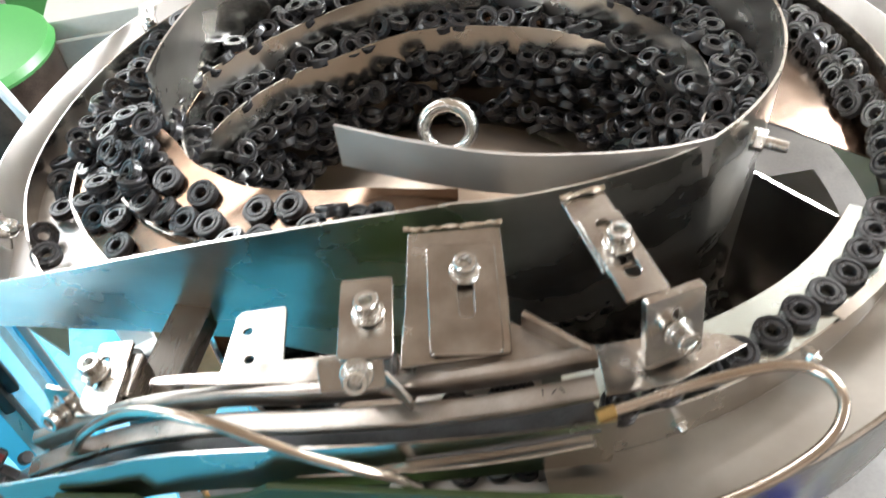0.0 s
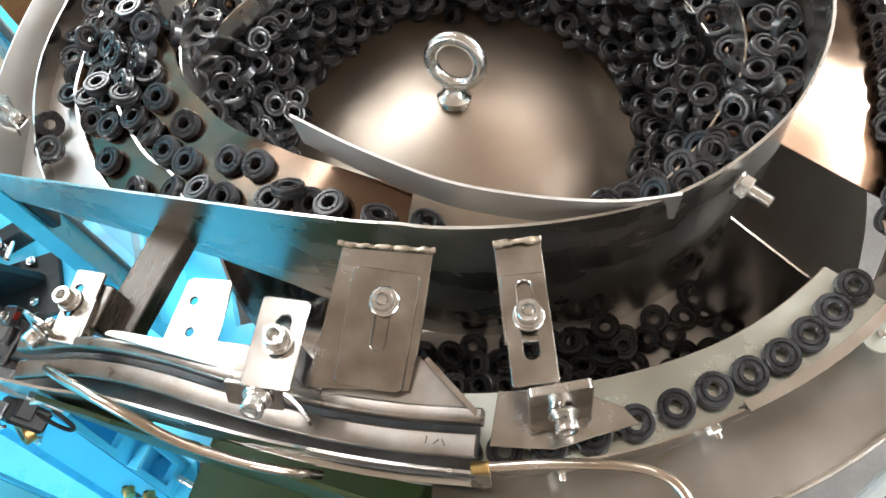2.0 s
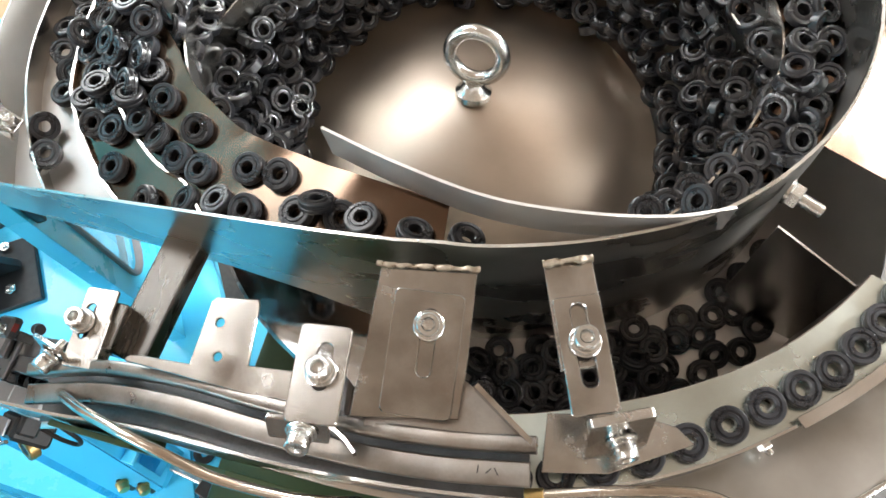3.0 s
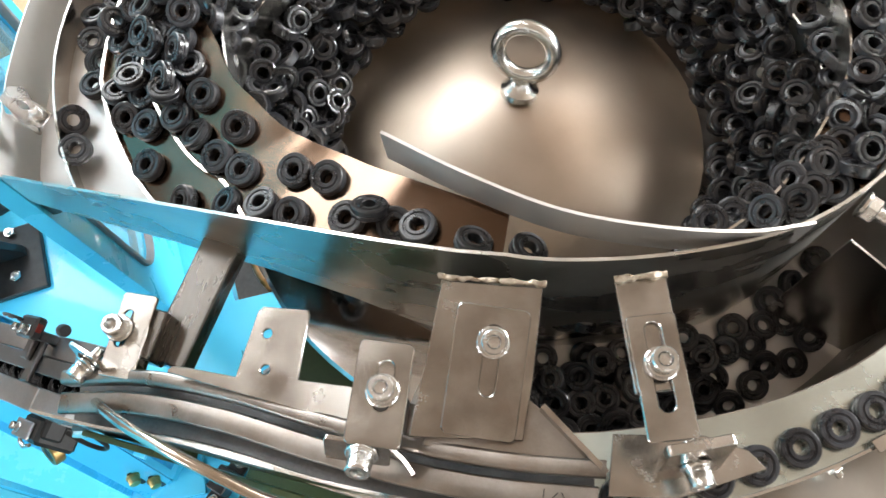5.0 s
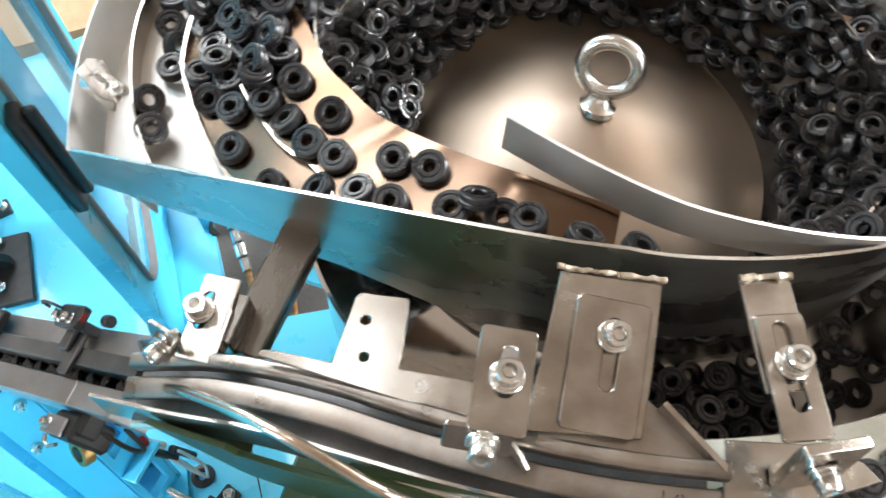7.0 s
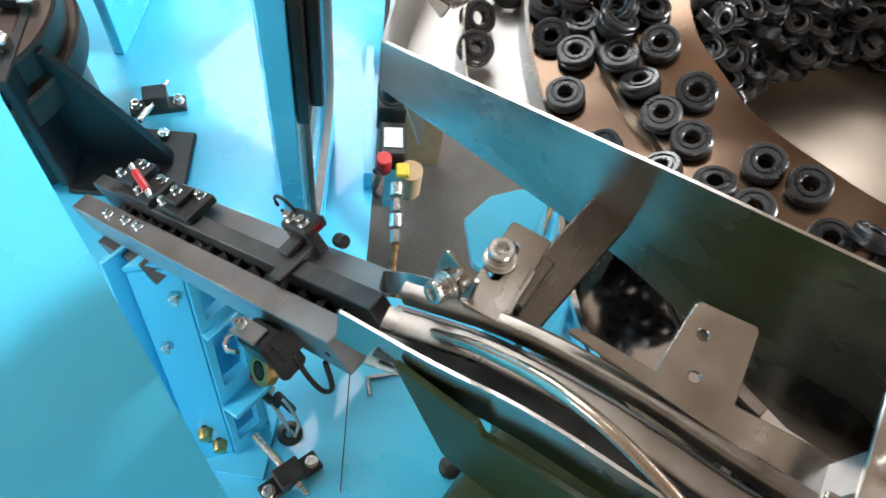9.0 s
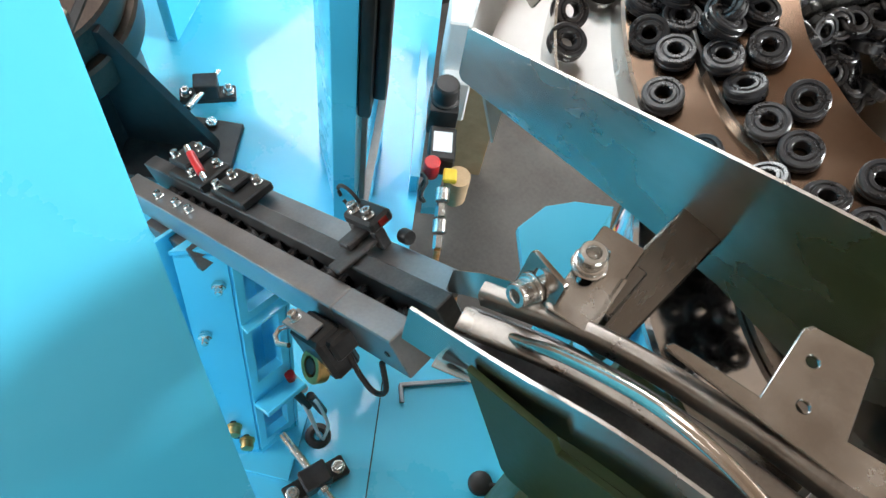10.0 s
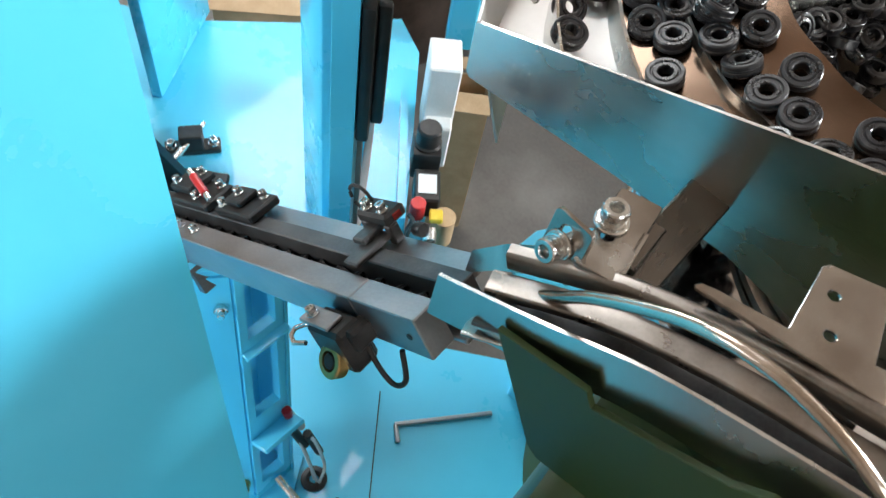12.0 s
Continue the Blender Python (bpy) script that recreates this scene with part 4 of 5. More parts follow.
screw(t, CM @ pose(0.074, 0.033, 0.0222), 0.004, 0.006)
screw(t, CM @ pose(0.090, 0.033, 0.0222), 0.004, 0.006)
part("knob", lathe(bmesh.new(), [(0, 0), (0.0045, 0), (0.005, 0.001), (0.005, 0.007), (0.0045, 0.008), (0, 0.008)], CM @ pose(0.060, 0.041, 0.004, 0, -90), 14), BLACK, t)
part("cable", pipe(bmesh.new(), [CM @ Vector((0.104 + 0.011 * math.cos(k * 0.33), 0.040, 0.022 + 0.011 * math.sin(k * 0.33))) for k in range(19)], 0.0013, 8), BLACK, t)

# sensor block with a brass knob below the near bar
t = thing("stop_sensor", "black sensor block with a brass adjusting knob and cable", "sensor", "chute sensors")
bar(t, "body", 0.056, 0.092, -0.046, -0.025, -0.046, -0.012, BLACK, 0.003)
bar(t, "arm", 0.050, 0.062, -0.040, -0.022, -0.030, -0.014, BLACK, 0.002)
bar(t, "top_clip", 0.066, 0.096, -0.045, -0.031, -0.0118, -0.009, STEEL_DARK, 0.0006)
km = CM @ pose(0.075, -0.044, -0.040, 52)
part("knob", lathe(bmesh.new(), [(0.004, 0), (0.0105, 0), (0.0115, 0.001), (0.0115, 0.008), (0.0105, 0.009), (0.007, 0.009), (0.0065, 0.004), (0.004, 0.004)], km, 28), BRASS, t, "worn brass knob")
part("knob_core", lathe(bmesh.new(), [(0, 0), (0.006, 0), (0.006, 0.0075), (0.005, 0.009), (0, 0.009)], km, 20), BLACK, t)
screw(t, CM @ pose(0.088, -0.038, -0.009), 0.004, 0.004)
part("lever", pipe(bmesh.new(), [CM @ Vector(p) for p in ((0.092, -0.038, -0.020), (0.102, -0.041, -0.020), (0.110, -0.045, -0.022), (0.112, -0.050, -0.025), (0.106, -0.053, -0.027), (0.095, -0.050, -0.026))], 0.0018, 8), ZINC, t)
part("cable", pipe(bmesh.new(), spline([CM @ Vector(p) for p in ((0.058, -0.030, -0.030), (0.050, -0.034, -0.048), (0.043, -0.034, -0.060), (0.034, -0.030, -0.056), (0.030, -0.024, -0.034))], 8), 0.0019, 8), BLACK, t)
part("cable", pipe(bmesh.new(), spline([CM @ Vector(p) for p in ((0.09, -0.03, -0.02), (0.105, -0.025, -0.032), (0.12, -0.02, -0.04), (0.14, -0.012, -0.05))], 8), 0.0022, 8), BLACK, t)

# clamp blocks and screws at the low end
t = thing("clamp_block", "black steel clamp blocks with small screws and a red pin", "clamp")
bar(t, "block", 0.215, 0.270, 0.006, 0.036, 0.0042, 0.012, BLACK, 0.0015)
bar(t, "block", 0.235, 0.258, 0.012, 0.032, 0.012, 0.018, BLACK, 0.0015)
bar(t, "block", 0.285, 0.350, 0.004, 0.036, 0.0042, 0.012, BLACK, 0.0015)
bar(t, "block", 0.318, 0.356, 0.012, 0.040, 0.012, 0.019, BLACK, 0.0015)
for x, y, z in ((0.225, 0.030, 0.0122), (0.263, 0.012, 0.0122), (0.247, 0.022, 0.0182), (0.295, 0.030, 0.0122), (0.310, 0.012, 0.0122), (0.328, 0.034, 0.0192), (0.348, 0.018, 0.0192), (0.285, -0.013, 0.0002), (0.31, -0.013, 0.0002), (0.345, -0.015, 0.0002)):
    screw(t, CM @ pose(x, y, z), 0.004, 0.006)
part("pin", rod(bmesh.new(), CM @ Vector((0.292, 0.014, 0.0165)), CM @ Vector((0.318, 0.022, 0.026)), 0.0036, 14), RED, t, "bright red pin")
part("pin_tip", rod(bmesh.new(), CM @ Vector((0.284, 0.0115, 0.0136)), CM @ Vector((0.292, 0.014, 0.0165)), 0.0028, 12), ZINC, t)
part("pin_tip", rod(bmesh.new(), CM @ Vector((0.318, 0.022, 0.026)), CM @ Vector((0.326, 0.0245, 0.029)), 0.0028, 12), ZINC, t)

# ---- cyan support leg ----
t = thing("chute_stand", "cyan painted welded support leg with rectangular openings", "stand")
c2b, c2t = Vector((-0.382, 0.237, TABLE + 0.001)), Vector((-0.436, 0.300, 0.868))
c1b, c1t = c2b + Vector((-0.030, -0.032, 0)), c2t + Vector((-0.030, -0.032, 0))
c3b, c3t = c2b + Vector((0.006, 0.052, 0)), c2t + Vector((0.006, 0.052, 0))
part("front_plate", sheet(bmesh.new(), [(c1b, c1t), (c2b, c2t)], 0.006), CYAN, t)
def leaning(o, x_to, y_to):
    """A pose at o whose x and y axes follow both edges of a leaning plate."""
    x, y = (x_to - o).normalized(), (y_to - o).normalized()
    return Matrix.Translation(o) @ Matrix((x, y, x.cross(y).normalized())).transposed().to_4x4()


sm = leaning(c2b, c3b, c2t)
hh = (c2t - c2b).length
holes = [[(0.010, a), (0.010, b), (0.042, b), (0.042, a)] for a, b in ((0.035, 0.112), (0.185, 0.298), (0.326, 0.405))]
part("ladder_plate", plate(bmesh.new(), [(0, 0), (0.052, 0), (0.052, hh), (0, hh)], 0.012, sm @ pose(0, 0, 0.006), holes), CYAN, t)
part("back_plate", plate(bmesh.new(), [(-0.046, 0), (0.056, 0), (0.056, hh), (-0.046, hh)], 0.004, sm @ pose(0, 0, -0.050)), CYAN, t)
part("side_plate", new_box((0.004, hh, 0.056), sm @ pose(0.0545, hh / 2, -0.021)), CYAN, t)
part("shelf", new_box((0.054, 0.036, 0.006), sm @ pose(0.027, 0.150, 0.018, 60), 0.001), CYAN, t)
part("shelf", new_box((0.054, 0.012, 0.004), sm @ pose(0.027, 0.311, 0.010, 90), 0.001), CYAN, t)
ctop = (c1t + c3t) / 2
bm = plate(bmesh.new(), [tuple((ctop + (p - ctop) * 1.06).xy) for p in (c1t, c2t, c3t, c1t + c3t - c2t)], 0.008, Matrix.Translation((0, 0, 0.877)))
bmesh.ops.recalc_face_normals(bm, faces=bm.faces[:])
part("top_plate", bm, CYAN, t)
part("foot_plate", new_box((0.08, 0.09, 0.008), Matrix.Translation((-0.385, 0.255, TABLE + 0.0045)) @ Matrix.Rotation(0.5, 4, "Z"), 0.001), CYAN, t)
fm = leaning(c1b, c2b, c1t)
for x, y in ((0.020, 0.09), (0.032, 0.05)):
    bm = bmesh.new()
    plate(bm, shifted(rounded(0.007, 0.05, 0.003), x, y - 0.012), 0.0008, fm @ pose(0, 0, 0.0042))
    part("slot", bm, BLACK, t)
    part("bolt", lathe(bmesh.new(), [(0, 0.013), (0.004, 0.013), (0.0075, 0.012), (0.008, 0.010), (0.008, 0.003), (0.0095, 0.003), (0.0095, 0), (0, 0)][::-1], fm @ pose(x, y, 0.0042), 18), BRASS, t)
for x, y in ((0.034, 0.385), (0.012, 0.30)):
    hex_nut(t, fm @ pose(x, y, 0.0035), 0.007, 0.012, "bolt")
# pneumatic lines beside the leg
t = thing("air_lines", "clear air hoses with red push fittings beside the leg", "air hose")
for k, (x, y) in enumerate(((-0.383, 0.306), (-0.372, 0.300), (-0.360, 0.312))):
    part("hose", pipe(bmesh.new(), spline([(x, y, 0.60 - 0.02 * k), (x + 0.010, y + 0.001, 0.555), (x + 0.026, y, 0.50), (-0.341 + 0.004 * k, 0.301, TABLE + 0.004)], 8), 0.0022, 8), HOSE, t)
    part("fitting", rod(bmesh.new(), (x - 0.002, y, 0.606 - 0.02 * k), (x + 0.012, y + 0.006, 0.572 - 0.03 * k), 0.0055, 12), BLACK if k else HOSE, t)
part("push_ring", rod(bmesh.new(), (-0.387, 0.306, 0.612), (-0.383, 0.306, 0.600), 0.0058, 12), RED, t)
part("grommet", lathe(bmesh.new(), [(0.006, 0), (0.016, 0), (0.017, 0.002), (0.016, 0.006), (0.010, 0.007), (0.006, 0.004)], Matrix.Translation((-0.342, 0.301, TABLE + 0.0005)), 24), BLACK, t)

# ---- guard sheet near the camera, leaning a little ----
t = thing("machine_guard", "large glossy cyan sheet metal guard beside the chute", "machine guard")
def guard_edge(z):
    return Vector((-0.304 - 0.14 * (z - 0.7), 0.185 + 0.09 * (z - 0.7), z))
away = Vector((-0.22, -0.97, 0))
rows = [(guard_edge(0.46) + away * k * 0.25, guard_edge(1.45) + away * k * 0.25) for k in range(5)]
part("panel", sheet(bmesh.new(), rows, 0.004), CYAN, t)
part("folded_edge", sheet(bmesh.new(), [(guard_edge(0.46) + Vector((-0.004, 0.001, 0)), guard_edge(1.45) + Vector((-0.004, 0.001, 0))), (guard_edge(0.46) + Vector((-0.026, 0.006, 0)), guard_edge(1.45) + Vector((-0.026, 0.006, 0)))], 0.003), CYAN, t)

# ---- rotary head and gusset ----
t = thing("rotary_head", "dark brown steel rotary head ringed with clamp screws", "machine head")
hm = Matrix.Translation((-1.005, 0.395, 0.60))
part("lower_ring", lathe(bmesh.new(), [(0, 0), (0.167, 0), (0.171, 0.004), (0.171, 0.05), (0.167, 0.055), (0, 0.055)], hm, 64), BROWN_STEEL, t)
part("upper_ring", lathe(bmesh.new(), [(0.10, 0.055), (0.155, 0.055), (0.159, 0.06), (0.159, 0.105), (0.155, 0.11), (0.10, 0.11)], hm, 64), BROWN_STEEL, t)
part("hub", lathe(bmesh.new(), [(0, 0.05), (0.105, 0.05), (0.105, 0.09), (0.08, 0.10), (0.06, 0.2), (0, 0.2)], hm, 48), BLACK, t)
part("pedestal", lathe(bmesh.new(), [(0, -0.15), (0.15, -0.15), (0.145, -0.002), (0, -0.002)], hm, 40), BLACK_STEEL, t)
for k in range(11):
    a = k * math.tau / 11 + 0.1
    m = hm @ pose(0.130 * math.cos(a), 0.130 * math.sin(a), 0.1105, 0, 0, math.degrees(a))
    part("clamp_screw", lathe(bmesh.new(), [(0, 0), (0.014, 0), (0.015, 0.002), (0.015, 0.016), (0.013, 0.018), (0, 0.018)], m, 6), ZINC, t)
    part("jaw", new_box((0.05, 0.022, 0.02), m @ pose(-0.02, 0.0, 0.009), 0.003), BLACK_STEEL, t)
t = thing("gusset_bracket", "black steel gusset bracket bolted to the machine base", "bracket")
g0, g1 = Vector((-0.865, 0.43, TABLE + 0.012)), Vector((-0.745, 0.512, TABLE + 0.012))
gm = frame_of(g0, g1, g0 + Vector((0, 0, 1)))
part("rib", plate(bmesh.new(), [(0, 0), (0.135, 0), (0.135, 0.012), (0.02, 0.235), (0, 0.235)], 0.014, gm @ pose(0, 0, 0.007)), BLACK, t)
part("back_plate", new_box((0.014, 0.13, 0.25), gm @ pose(-0.007, 0.125, 0, 90), 0.002), BLACK, t)
part("base_plate", new_box((0.165, 0.12, 0.012), Matrix.Translation((g0 + g1) / 2 + Vector((0.01, -0.005, -0.006))) @ Matrix.Rotation(math.atan2(0.082, 0.12), 4, "Z"), 0.002), BLACK, t)
for x, y in ((0.115, 0.04), (0.115, -0.04), (0.06, 0.045)):
    p = gm @ Vector((x, 0, 0)) + Vector((-0.56, 0.82, 0)) * y
    hex_nut(t, Matrix.Translation((p.x, p.y, TABLE + 0.0122)), 0.010, 0.012, "bolt")


# ---- levelling blocks on the base ----
def levelling_block(at, angle, rod_to):
    t = thing("levelling_block", "black steel stop block with a threaded rod on the base", "stop block", "stop blocks on the base")
    m = Matrix.Translation(at) @ Matrix.Rotation(radians(angle), 4, "Z")
    part("foot", new_box((0.085, 0.026, 0.012), m @ pose(0, 0, 0.006), 0.002), BLACK, t)
    part("block", new_box((0.036, 0.028, 0.032), m @ pose(0, 0, 0.028), 0.002), BLACK, t)
    for x in (-0.032, 0.032):
        screw(t, m @ pose(x, 0, 0.0122), 0.008, 0.006)
    part("rod", rod(bmesh.new(), m @ Vector((0, 0, 0.028)), rod_to, 0.0055, 14), ZINC, t)
    far = m @ Vector((0, 0, 0.028)) * 2 - Vector(rod_to)
    hex_nut(t, along(m @ Vector((0, 0, 0.028)), far) @ pose(0, 0, 0.0145), 0.009, 0.022)


levelling_block((-0.303, 0.258, TABLE + 0.0005), 73, (-0.372, 0.268, TABLE + 0.03))
levelling_block((-0.841, 0.562, TABLE + 0.0005), 50, (-0.828, 0.515, TABLE + 0.03))

# hex key on the base, round plug
t = thing("hex_key", "loose L-shaped steel hex key lying on the base", "hex key")
part("key", pipe(bmesh.new(), [(-0.291, 0.407, TABLE + 0.004), (-0.300, 0.4155, TABLE + 0.004), (-0.3075, 0.4225, TABLE + 0.004), (-0.3085, 0.4245, TABLE + 0.004), (-0.3065, 0.4265, TABLE + 0.004), (-0.27, 0.466, TABLE + 0.004), (-0.219, 0.522, TABLE + 0.004)], 0.0034, 6), STEEL_DARK, t)
t = thing("cable_plug", "black round rubber plug with a stem in the base", "plug")
part("plug", lathe(bmesh.new(), [(0, 0.009), (0.010, 0.009), (0.015, 0.006), (0.0165, 0.0), (0, 0)][::-1], Matrix.Translation((-0.145, 0.398, TABLE + 0.0005)), 24), BLACK, t)
part("stem", rod(bmesh.new(), (-0.135, 0.403, TABLE + 0.006), (-0.105, 0.42, TABLE + 0.006), 0.004, 12), BLACK, t)

# ---- door with window beside the column ----
t = thing("machine_door", "cyan framed machine door with a tinted window and black handle", "door")
d0, d1 = Vector((-0.446, 0.455, 0.456)), Vector((-0.604, 0.689, 0.456))
dm = frame_of(d0, d1, d0 + Vector((0, 0, 1)))
dl = (d1 - d0).length
window = shifted(rounded(0.205, 0.90, 0.055, 8), 0.146, 0.592)
part("frame", plate(bmesh.new(), [(0, 0), (dl, 0), (dl, 1.1), (0, 1.1)], 0.022, dm @ pose(0, 0, 0.011), [window[::-1]]), CYAN, t)
for side, material in ((0.011, GREY_RUBBER), (-0.011, BLACK)):
    loop = [dm @ Vector((x, y, side)) for x, y in window]
    part("seal", sweep(bmesh.new(), loop + loop[:1], rounded(0.007, 0.011, 0.002, 2), up=dm.to_3x3() @ Vector((0, 0, 1)), cap=False), material, t)
pane = part("pane", new_box((0.203, 0.898, 0.004), dm @ pose(0.146, 0.592, 0)), GLASS, t)
pane.visible_shadow = False
part("handle", new_box((0.024, 0.16, 0.012), dm @ pose(0.016, 0.525, 0.0175), 0.003, 2), BLACK, t, "black plastic handle")
part("grip", new_box((0.010, 0.14, 0.012), dm @ pose(0.020, 0.530, 0.029), 0.003, 2), BLACK, t)
# cabinet wall behind the base
upright("machine_wall", "cyan painted rear wall of the machine", "machine wall", (-0.962, 0.595), (-1.058, 0.79), TABLE + 0.001, 1.5, 0.02, CYAN)
t, _ = upright("cross_beam", "cyan painted cross beam of the machine frame", "machine beam", (-0.78, 1.0), (-0.60, 1.12), 0.62, 0.70, 0.06, CYAN)
part("leg", new_box((0.05, 0.05, 0.165), Matrix.Translation((0.0, 0, -0.085)), 0.003), CYAN, t)

# ---- air service unit at the edge of the base ----
t = thing("air_service_unit", "air service unit with black regulator, red button and brass fittings", "air regulator")
um = Matrix.Translation((-0.565, 0.800, TABLE)) @ Matrix.Rotation(radians(128), 4, "Z")
part("bracket", new_box((0.26, 0.012, 0.05), um @ pose(-0.02, 0.035, 0.02)), CYAN, t)
part("regulator_body", new_box((0.05, 0.045, 0.06), um @ pose(-0.03, 0, 0.05), 0.004, 2), BLACK, t)
part("regulator_knob", lathe(bmesh.new(), [(0, 0), (0.022, 0), (0.022, 0.004), (0.019, 0.006), (0.019, 0.034), (0.016, 0.038), (0, 0.038)], um @ pose(-0.03, 0, 0.08), 28), BLACK, t)
part("valve_body", new_box((0.06, 0.04, 0.045), um @ pose(-0.10, -0.002, 0.045), 0.003), BLACK, t)
part("valve_label", new_box((0.035, 0.028, 0.0012), um @ pose(-0.10, -0.002, 0.069)), WHITE, t)
part("red_button", rod(bmesh.new(), um @ Vector((-0.142, 0.012, 0.045)), um @ Vector((-0.142, 0.012, 0.078)), 0.012, 18), RED, t)
part("yellow_tag", new_box((0.022, 0.02, 0.01), um @ pose(-0.152, -0.016, 0.06), 0.002), YELLOW, t)
for k in range(4):
    part("fitting", rod(bmesh.new(), um @ Vector((-0.165 - 0.022 * k, -0.008, 0.045 - 0.008 * k)), um @ Vector((-0.185 - 0.022 * k, -0.008, 0.040 - 0.008 * k)), (0.011, 0.009, 0.0105, 0.008)[k], 6 if k % 2 else 16), ZINC, t)
part("hose", pipe(bmesh.new(), spline([um @ Vector(p) for p in ((-0.25, -0.008, 0.01), (-0.29, -0.006, -0.03), (-0.31, -0.02, -0.10), (-0.28, -0.05, -0.17), (-0.22, -0.06, -0.2))], 8), 0.005, 10), HOSE_BROWN, t)
part("cable", pipe(bmesh.new(), [um @ Vector((-0.17 + 0.02 * math.cos(k * 0.35), 0.022 + 0.004 * math.sin(k), 0.05 + 0.02 * math.sin(k * 0.35))) for k in range(22)], 0.003, 8), BLACK, t)
part("filter_bowl", lathe(bmesh.new(), [(0, -0.07), (0.014, -0.068), (0.018, -0.06), (0.018, 0.0), (0, 0.0)], um @ pose(-0.145, -0.03, 0.05), 20), CARD, t)
t = thing("junction_box", "pale grey electrical box with small red marks", "electrical box")
jm = Matrix.Translation((-0.598, 0.872, 0.0)) @ Matrix.Rotation(radians(128), 4, "Z")
part("box", new_box((0.07, 0.05, 0.17), jm @ pose(0, 0, 0.53), 0.003), WHITE, t)
part("lower_box", new_box((0.06, 0.045, 0.10), jm @ pose(-0.03, 0, 0.46), 0.003), WHITE, t)
part("stand", new_box((0.03, 0.03, 0.41), jm @ pose(0, 0, 0.205)), CYAN, t)
for k in range(2):
    part("mark", new_box((0.006, 0.001, 0.004), jm @ pose(-0.01 + 0.016 * k, -0.0256, 0.58)), RED, t)


def cardboard_box(x, y, turn, w, d, h):
    t = thing("cardboard_box", "open brown cardboard box on the floor behind the machine", "box", "cardboard boxes")
    km = Matrix.Translation((x, y, 0)) @ Matrix.Rotation(radians(turn), 4, "Z")
    for px, py, sx, sy in ((0, d / 2, w, 0.004), (0, -d / 2, w, 0.004), (w / 2, 0, 0.004, d), (-w / 2, 0, 0.004, d)):
        part("side", new_box((sx, sy, h), km @ pose(px, py, h / 2 + 0.001)), CARD, t)
    part("bottom", new_box((w, d, 0.004), km @ pose(0, 0, 0.0025)), CARD, t)
    part("flap", new_box((w, d * 0.5, 0.004), km @ pose(0, -d * 0.72, h + 0.02, 20)), CARD, t)
    part("flap", new_box((w, d * 0.5, 0.004), km @ pose(0, d * 0.72, h + 0.01, -12)), CARD, t)


cardboard_box(-0.63, 1.02, 35, 0.085, 0.075, 0.40)
cardboard_box(-1.18, 1.12, 40, 0.30, 0.24, 0.36)

# ---- octagonal plate on a post behind the clamp ----
t = thing("support_plate", "flat cyan octagonal plate on a post", "support plate")
part("plate", plate(bmesh.new(), [(-0.288, 0.558), (-0.282, 0.600), (-0.262, 0.628), (-0.225, 0.655), (-0.12, 0.66), (-0.12, 0.52), (-0.25, 0.52)], 0.012, Matrix.Translation((0, 0, 0.76))), CYAN, t)
part("post", new_box((0.06, 0.06, 0.747), Matrix.Translation((-0.19, 0.59, 0.3735)), 0.003), CYAN, t)

# ---- feeder drive below the bowl ----
t = thing("feeder_base", "dark olive green painted feeder drive base under the bowl", "feeder base")
part("skirt", lathe(bmesh.new(), [(0.244, 1.0255), (0.246, 1.02), (0.246, 0.86), (0.242, 0.845), (0.238, 0.86), (0.238, 1.0255)], Matrix.Translation((AX, AY, 0)), 72, closed=True), CHROME, t, "mirror polished steel drum")
part("top_plate", lathe(bmesh.new(), [(0, 1.026), (0.248, 1.026), (0.250, 1.029), (0.250, 1.035), (0.247, 1.0385), (0, 1.0385)], Matrix.Translation((AX, AY, 0)), 72), CHROME, t, "mirror polished top plate of the drive")
part("body", lathe(bmesh.new(), [(0, 0), (0.20, 0), (0.205, 0.005), (0.205, 0.68), (0.195, 0.695), (0, 0.695)], Matrix.Translation((AX, AY, 0)), 48), GREEN, t)
PM = frame_of((0, 0.2705, 0), (1, 0.2705, 0), (0, 0.2705, 1))
part("front_plate", plate(bmesh.new(), [(-0.188, 1.146), (-0.146, 1.055), (-0.138, 1.048), (0.14, 1.050), (0.14, 1.178), (-0.052, 1.172), (-0.066, 1.160), (-0.095, 1.150), (-0.131, 1.139), (-0.137, 1.150)], 0.004, PM), GREEN, t, "olive green plate hanging below the guide rail")
part("side_flange", sheet(bmesh.new(), [((-0.145, 0.2755, 1.055), (-0.180, 0.2755, 1.128)), ((-0.147, 0.300, 1.055), (-0.182, 0.300, 1.115))], 0.004), GREEN, t)
part("column", new_box((0.33, 0.265, 0.98), Matrix.Translation((0.035, 0.3225, 0.49)), 0.012, 2), GREEN, t)
part("stay", new_box((0.05, 0.20, 0.012), Matrix.Translation((0.10, 0.36, 1.03)), 0.002), GREEN, t)
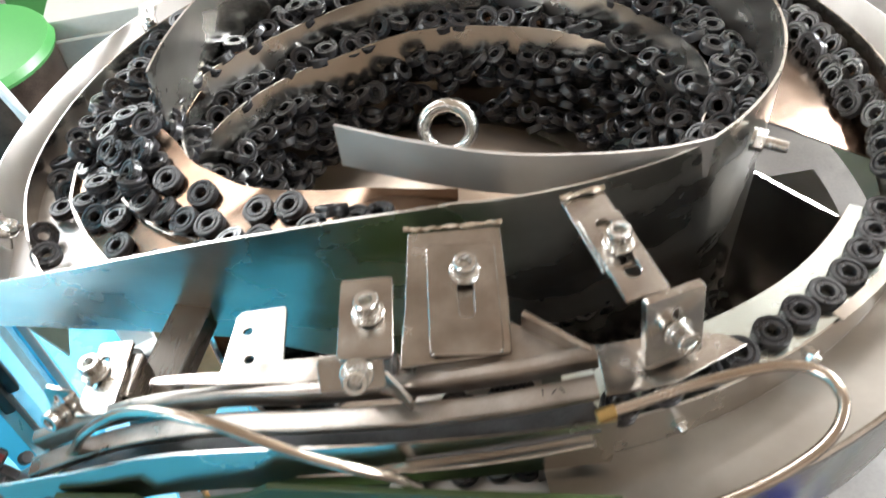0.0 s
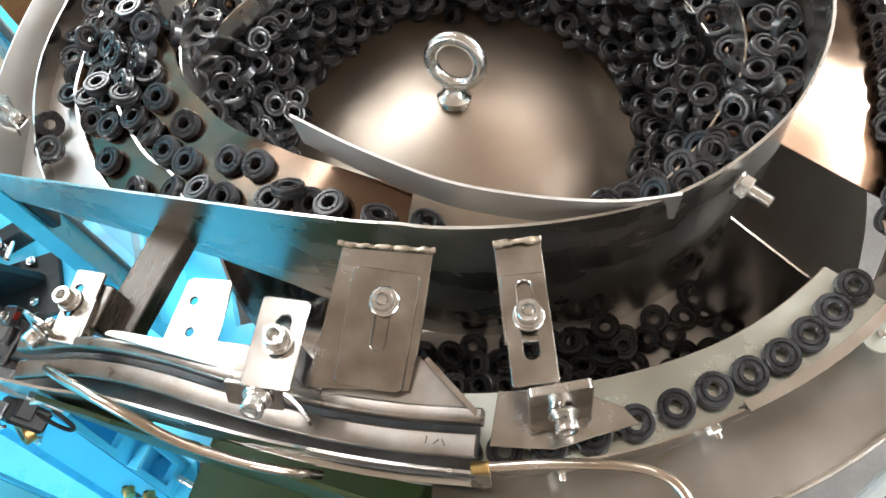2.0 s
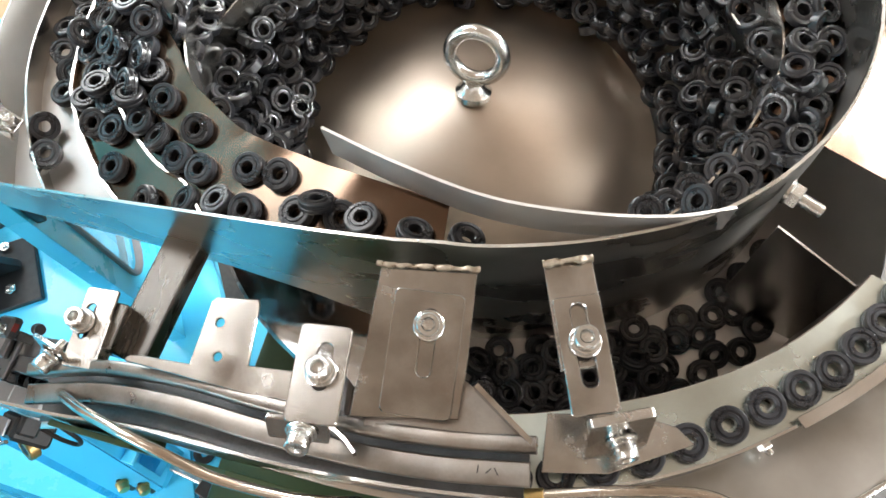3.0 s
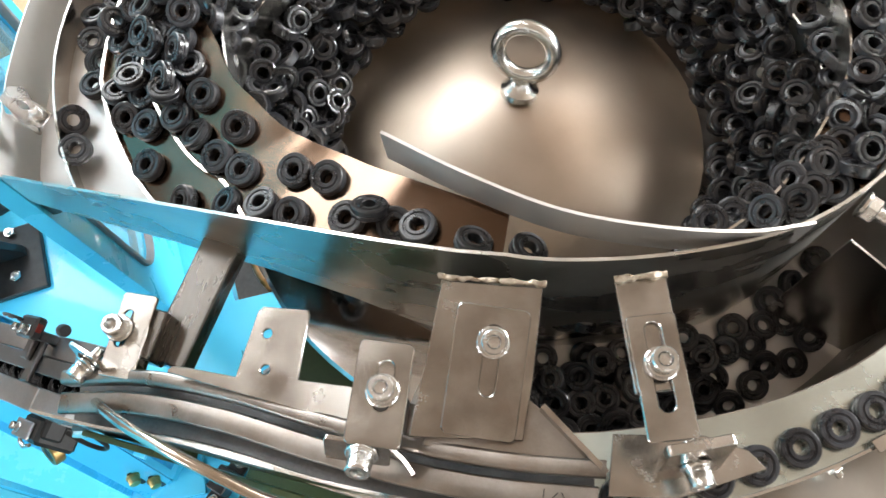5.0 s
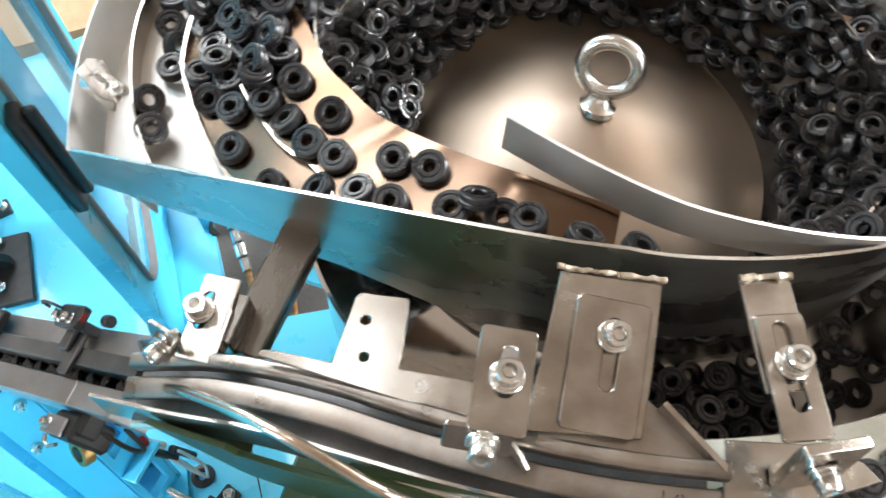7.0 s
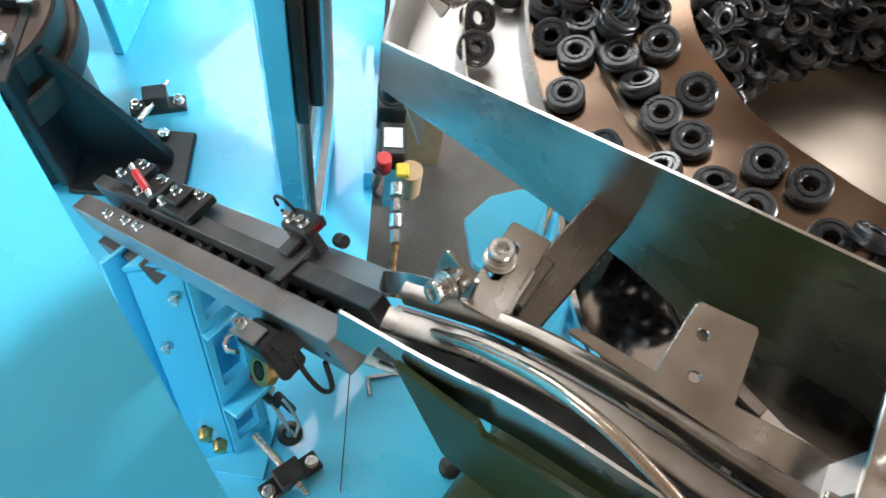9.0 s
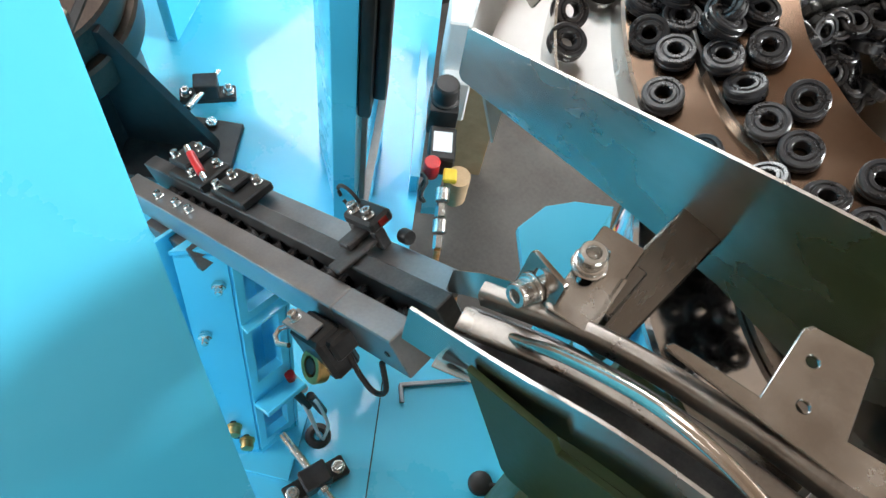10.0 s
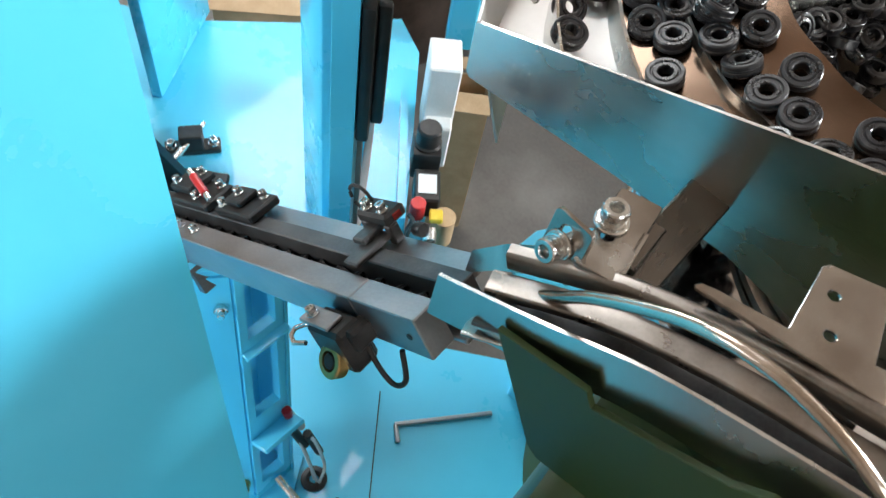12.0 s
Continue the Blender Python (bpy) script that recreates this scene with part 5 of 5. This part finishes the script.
# ---- clamps on the outer rim at the right ----
def rim_clamp(a, scale=1.0):
    t = thing("rim_clamp", "steel clamp with a wedge plate and screws on the outer rim", "clamp", "rim clamps")
    m = Matrix.Translation(Q(0.326, a, 1.19)) @ Matrix.Rotation(radians(a), 4, "Z")
    part("wedge_plate", plate(bmesh.new(), [(-0.020, 0.012), (0.020, 0.020), (0.022, -0.012), (0.010, -0.022)], 0.002, m @ pose(0, 0, 0.012, 10, 6)), STEEL_PLATE, t)
    part("arm", new_box((0.055, 0.012, 0.006), m @ pose(0.030, -0.016, 0.012, 0, 12, -35), 0.001), STEEL_PLATE, t)
    part("arm", new_box((0.012, 0.045, 0.006), m @ pose(0.035, -0.004, 0.020, 10, 0, 20), 0.001), STEEL_PLATE, t)
    for x, y, z in ((0.030, 0.012, 0.020), (0.026, -0.026, 0.018), (0.045, -0.03, 0.012)):
        screw(t, m @ pose(x, y, z, 20, 15), 0.005, 0.010)


rim_clamp(-17.5)
t = thing("sight_disc", "pale steel disc in the same green reflection tint, clamped beside the washer row", "disc")
part("disc", lathe(bmesh.new(), [(0, -0.0008), (0.0115, -0.0008), (0.012, 0), (0.0115, 0.0008), (0, 0.0008)], Matrix.Translation((0.342, 0.458, 1.1745)) @ pose(0, 0, 0, 12, 8), 28), STEEL_SHELF, t)
part("pin", rod(bmesh.new(), (0.342, 0.458, 1.162), (0.342, 0.458, 1.177), 0.003, 12), ZINC, t)
bowl_part("edge_strip", sheet(bmesh.new(), [(Q(shelf_low(a)[0] - 0.003, a, 1.1935), Q(shelf_low(a)[0] + 0.004, a, 1.1925)) for a in arc(318, 339)], 0.0014), STEEL, "bright guide strip over the washer row")

# a clear hose and a blue bin on the right
t = thing("clear_hose", "clear plastic air hose hanging beside the bowl", "air hose")
part("hose", pipe(bmesh.new(), spline([Q(0.405, 330, 1.13), Q(0.41, 322, 1.06), Q(0.40, 312, 0.98), Q(0.40, 300, 0.85), Q(0.42, 290, 0.6)], 8), 0.006, 10), HOSE, t)
part("collar", rod(bmesh.new(), Q(0.405, 330, 1.128), Q(0.404, 333, 1.15), 0.008, 14), BLACK, t)
t = thing("parts_bin", "empty blue plastic parts bin on the floor", "bin")
for x, y, sx, sy in ((0, 0.15, 0.4, 0.006), (0, -0.15, 0.4, 0.006), (0.2, 0, 0.006, 0.3), (-0.2, 0, 0.006, 0.3)):
    part("side", new_box((sx, sy, 0.22), Matrix.Translation((0.62 + x, 0.33 + y, 0.111))), BLUE, t)
part("bottom", new_box((0.4, 0.3, 0.006), Matrix.Translation((0.62, 0.33, 0.0035))), BLUE, t)

# ---- things standing behind the feeder ----
t = thing("green_partition", "low bright green painted sheet partition behind the feeder", "partition")
for k in range(4):
    a, b = Vector((-2.3 + 0.75 * k, 1.95 + 0.22 * k, 0)), Vector((-1.56 + 0.75 * k, 2.167 + 0.22 * k, 0))
    m = Matrix.Translation((a + b) / 2) @ Matrix.Rotation(math.atan2(0.22, 0.75), 4, "Z")
    part("panel", new_box((0.765, 0.02, 1.3), m @ pose(0, 0, 0.66), 0.004), LEAF_GREEN, t)
    part("post", new_box((0.04, 0.04, 1.36), m @ pose(-0.386, 0, 0.68), 0.003), GREY_PAINT, t)
t = thing("grey_cabinet", "pale grey painted steel cabinet on the floor", "cabinet")
m = Matrix.Translation((-0.72, 1.80, 0)) @ Matrix.Rotation(radians(18), 4, "Z")
part("body", new_box((0.66, 0.36, 0.72), m @ pose(0, 0, 0.362), 0.006, 2), GREY_PAINT, t)
for k in (-1, 1):
    d = part("door", new_box((0.31, 0.012, 0.64), m @ pose(0.16 * k, -0.188, 0.36), 0.003), GREY_PAINT, t)
    part("handle", new_box((0.012, 0.02, 0.10), m @ pose(0.03 * k, -0.2, 0.42), 0.003), BLACK, d)
t = thing("oil_drum", "dark glossy drum with a green lid and hose", "drum")
m = Matrix.Translation((-1.12, 1.42, 0))
part("shell", lathe(bmesh.new(), [(0, 0), (0.19, 0), (0.195, 0.01), (0.19, 0.2), (0.196, 0.22), (0.19, 0.24), (0.19, 0.48), (0.196, 0.5), (0.19, 0.52), (0.19, 0.70), (0, 0.70)], m, 48), BROWN_STEEL, t)
part("lid", lathe(bmesh.new(), [(0, 0.702), (0.198, 0.702), (0.2, 0.71), (0.19, 0.725), (0, 0.73)], m, 48), LEAF_GREEN, t, "bright green lid")
part("hose", pipe(bmesh.new(), spline([m @ Vector(p) for p in ((0.1, -0.1, 0.73), (0.16, -0.14, 0.76), (0.2, -0.15, 0.68), (0.21, -0.13, 0.5), (0.2, -0.14, 0.3))], 8), 0.011, 10), HOSE, t)
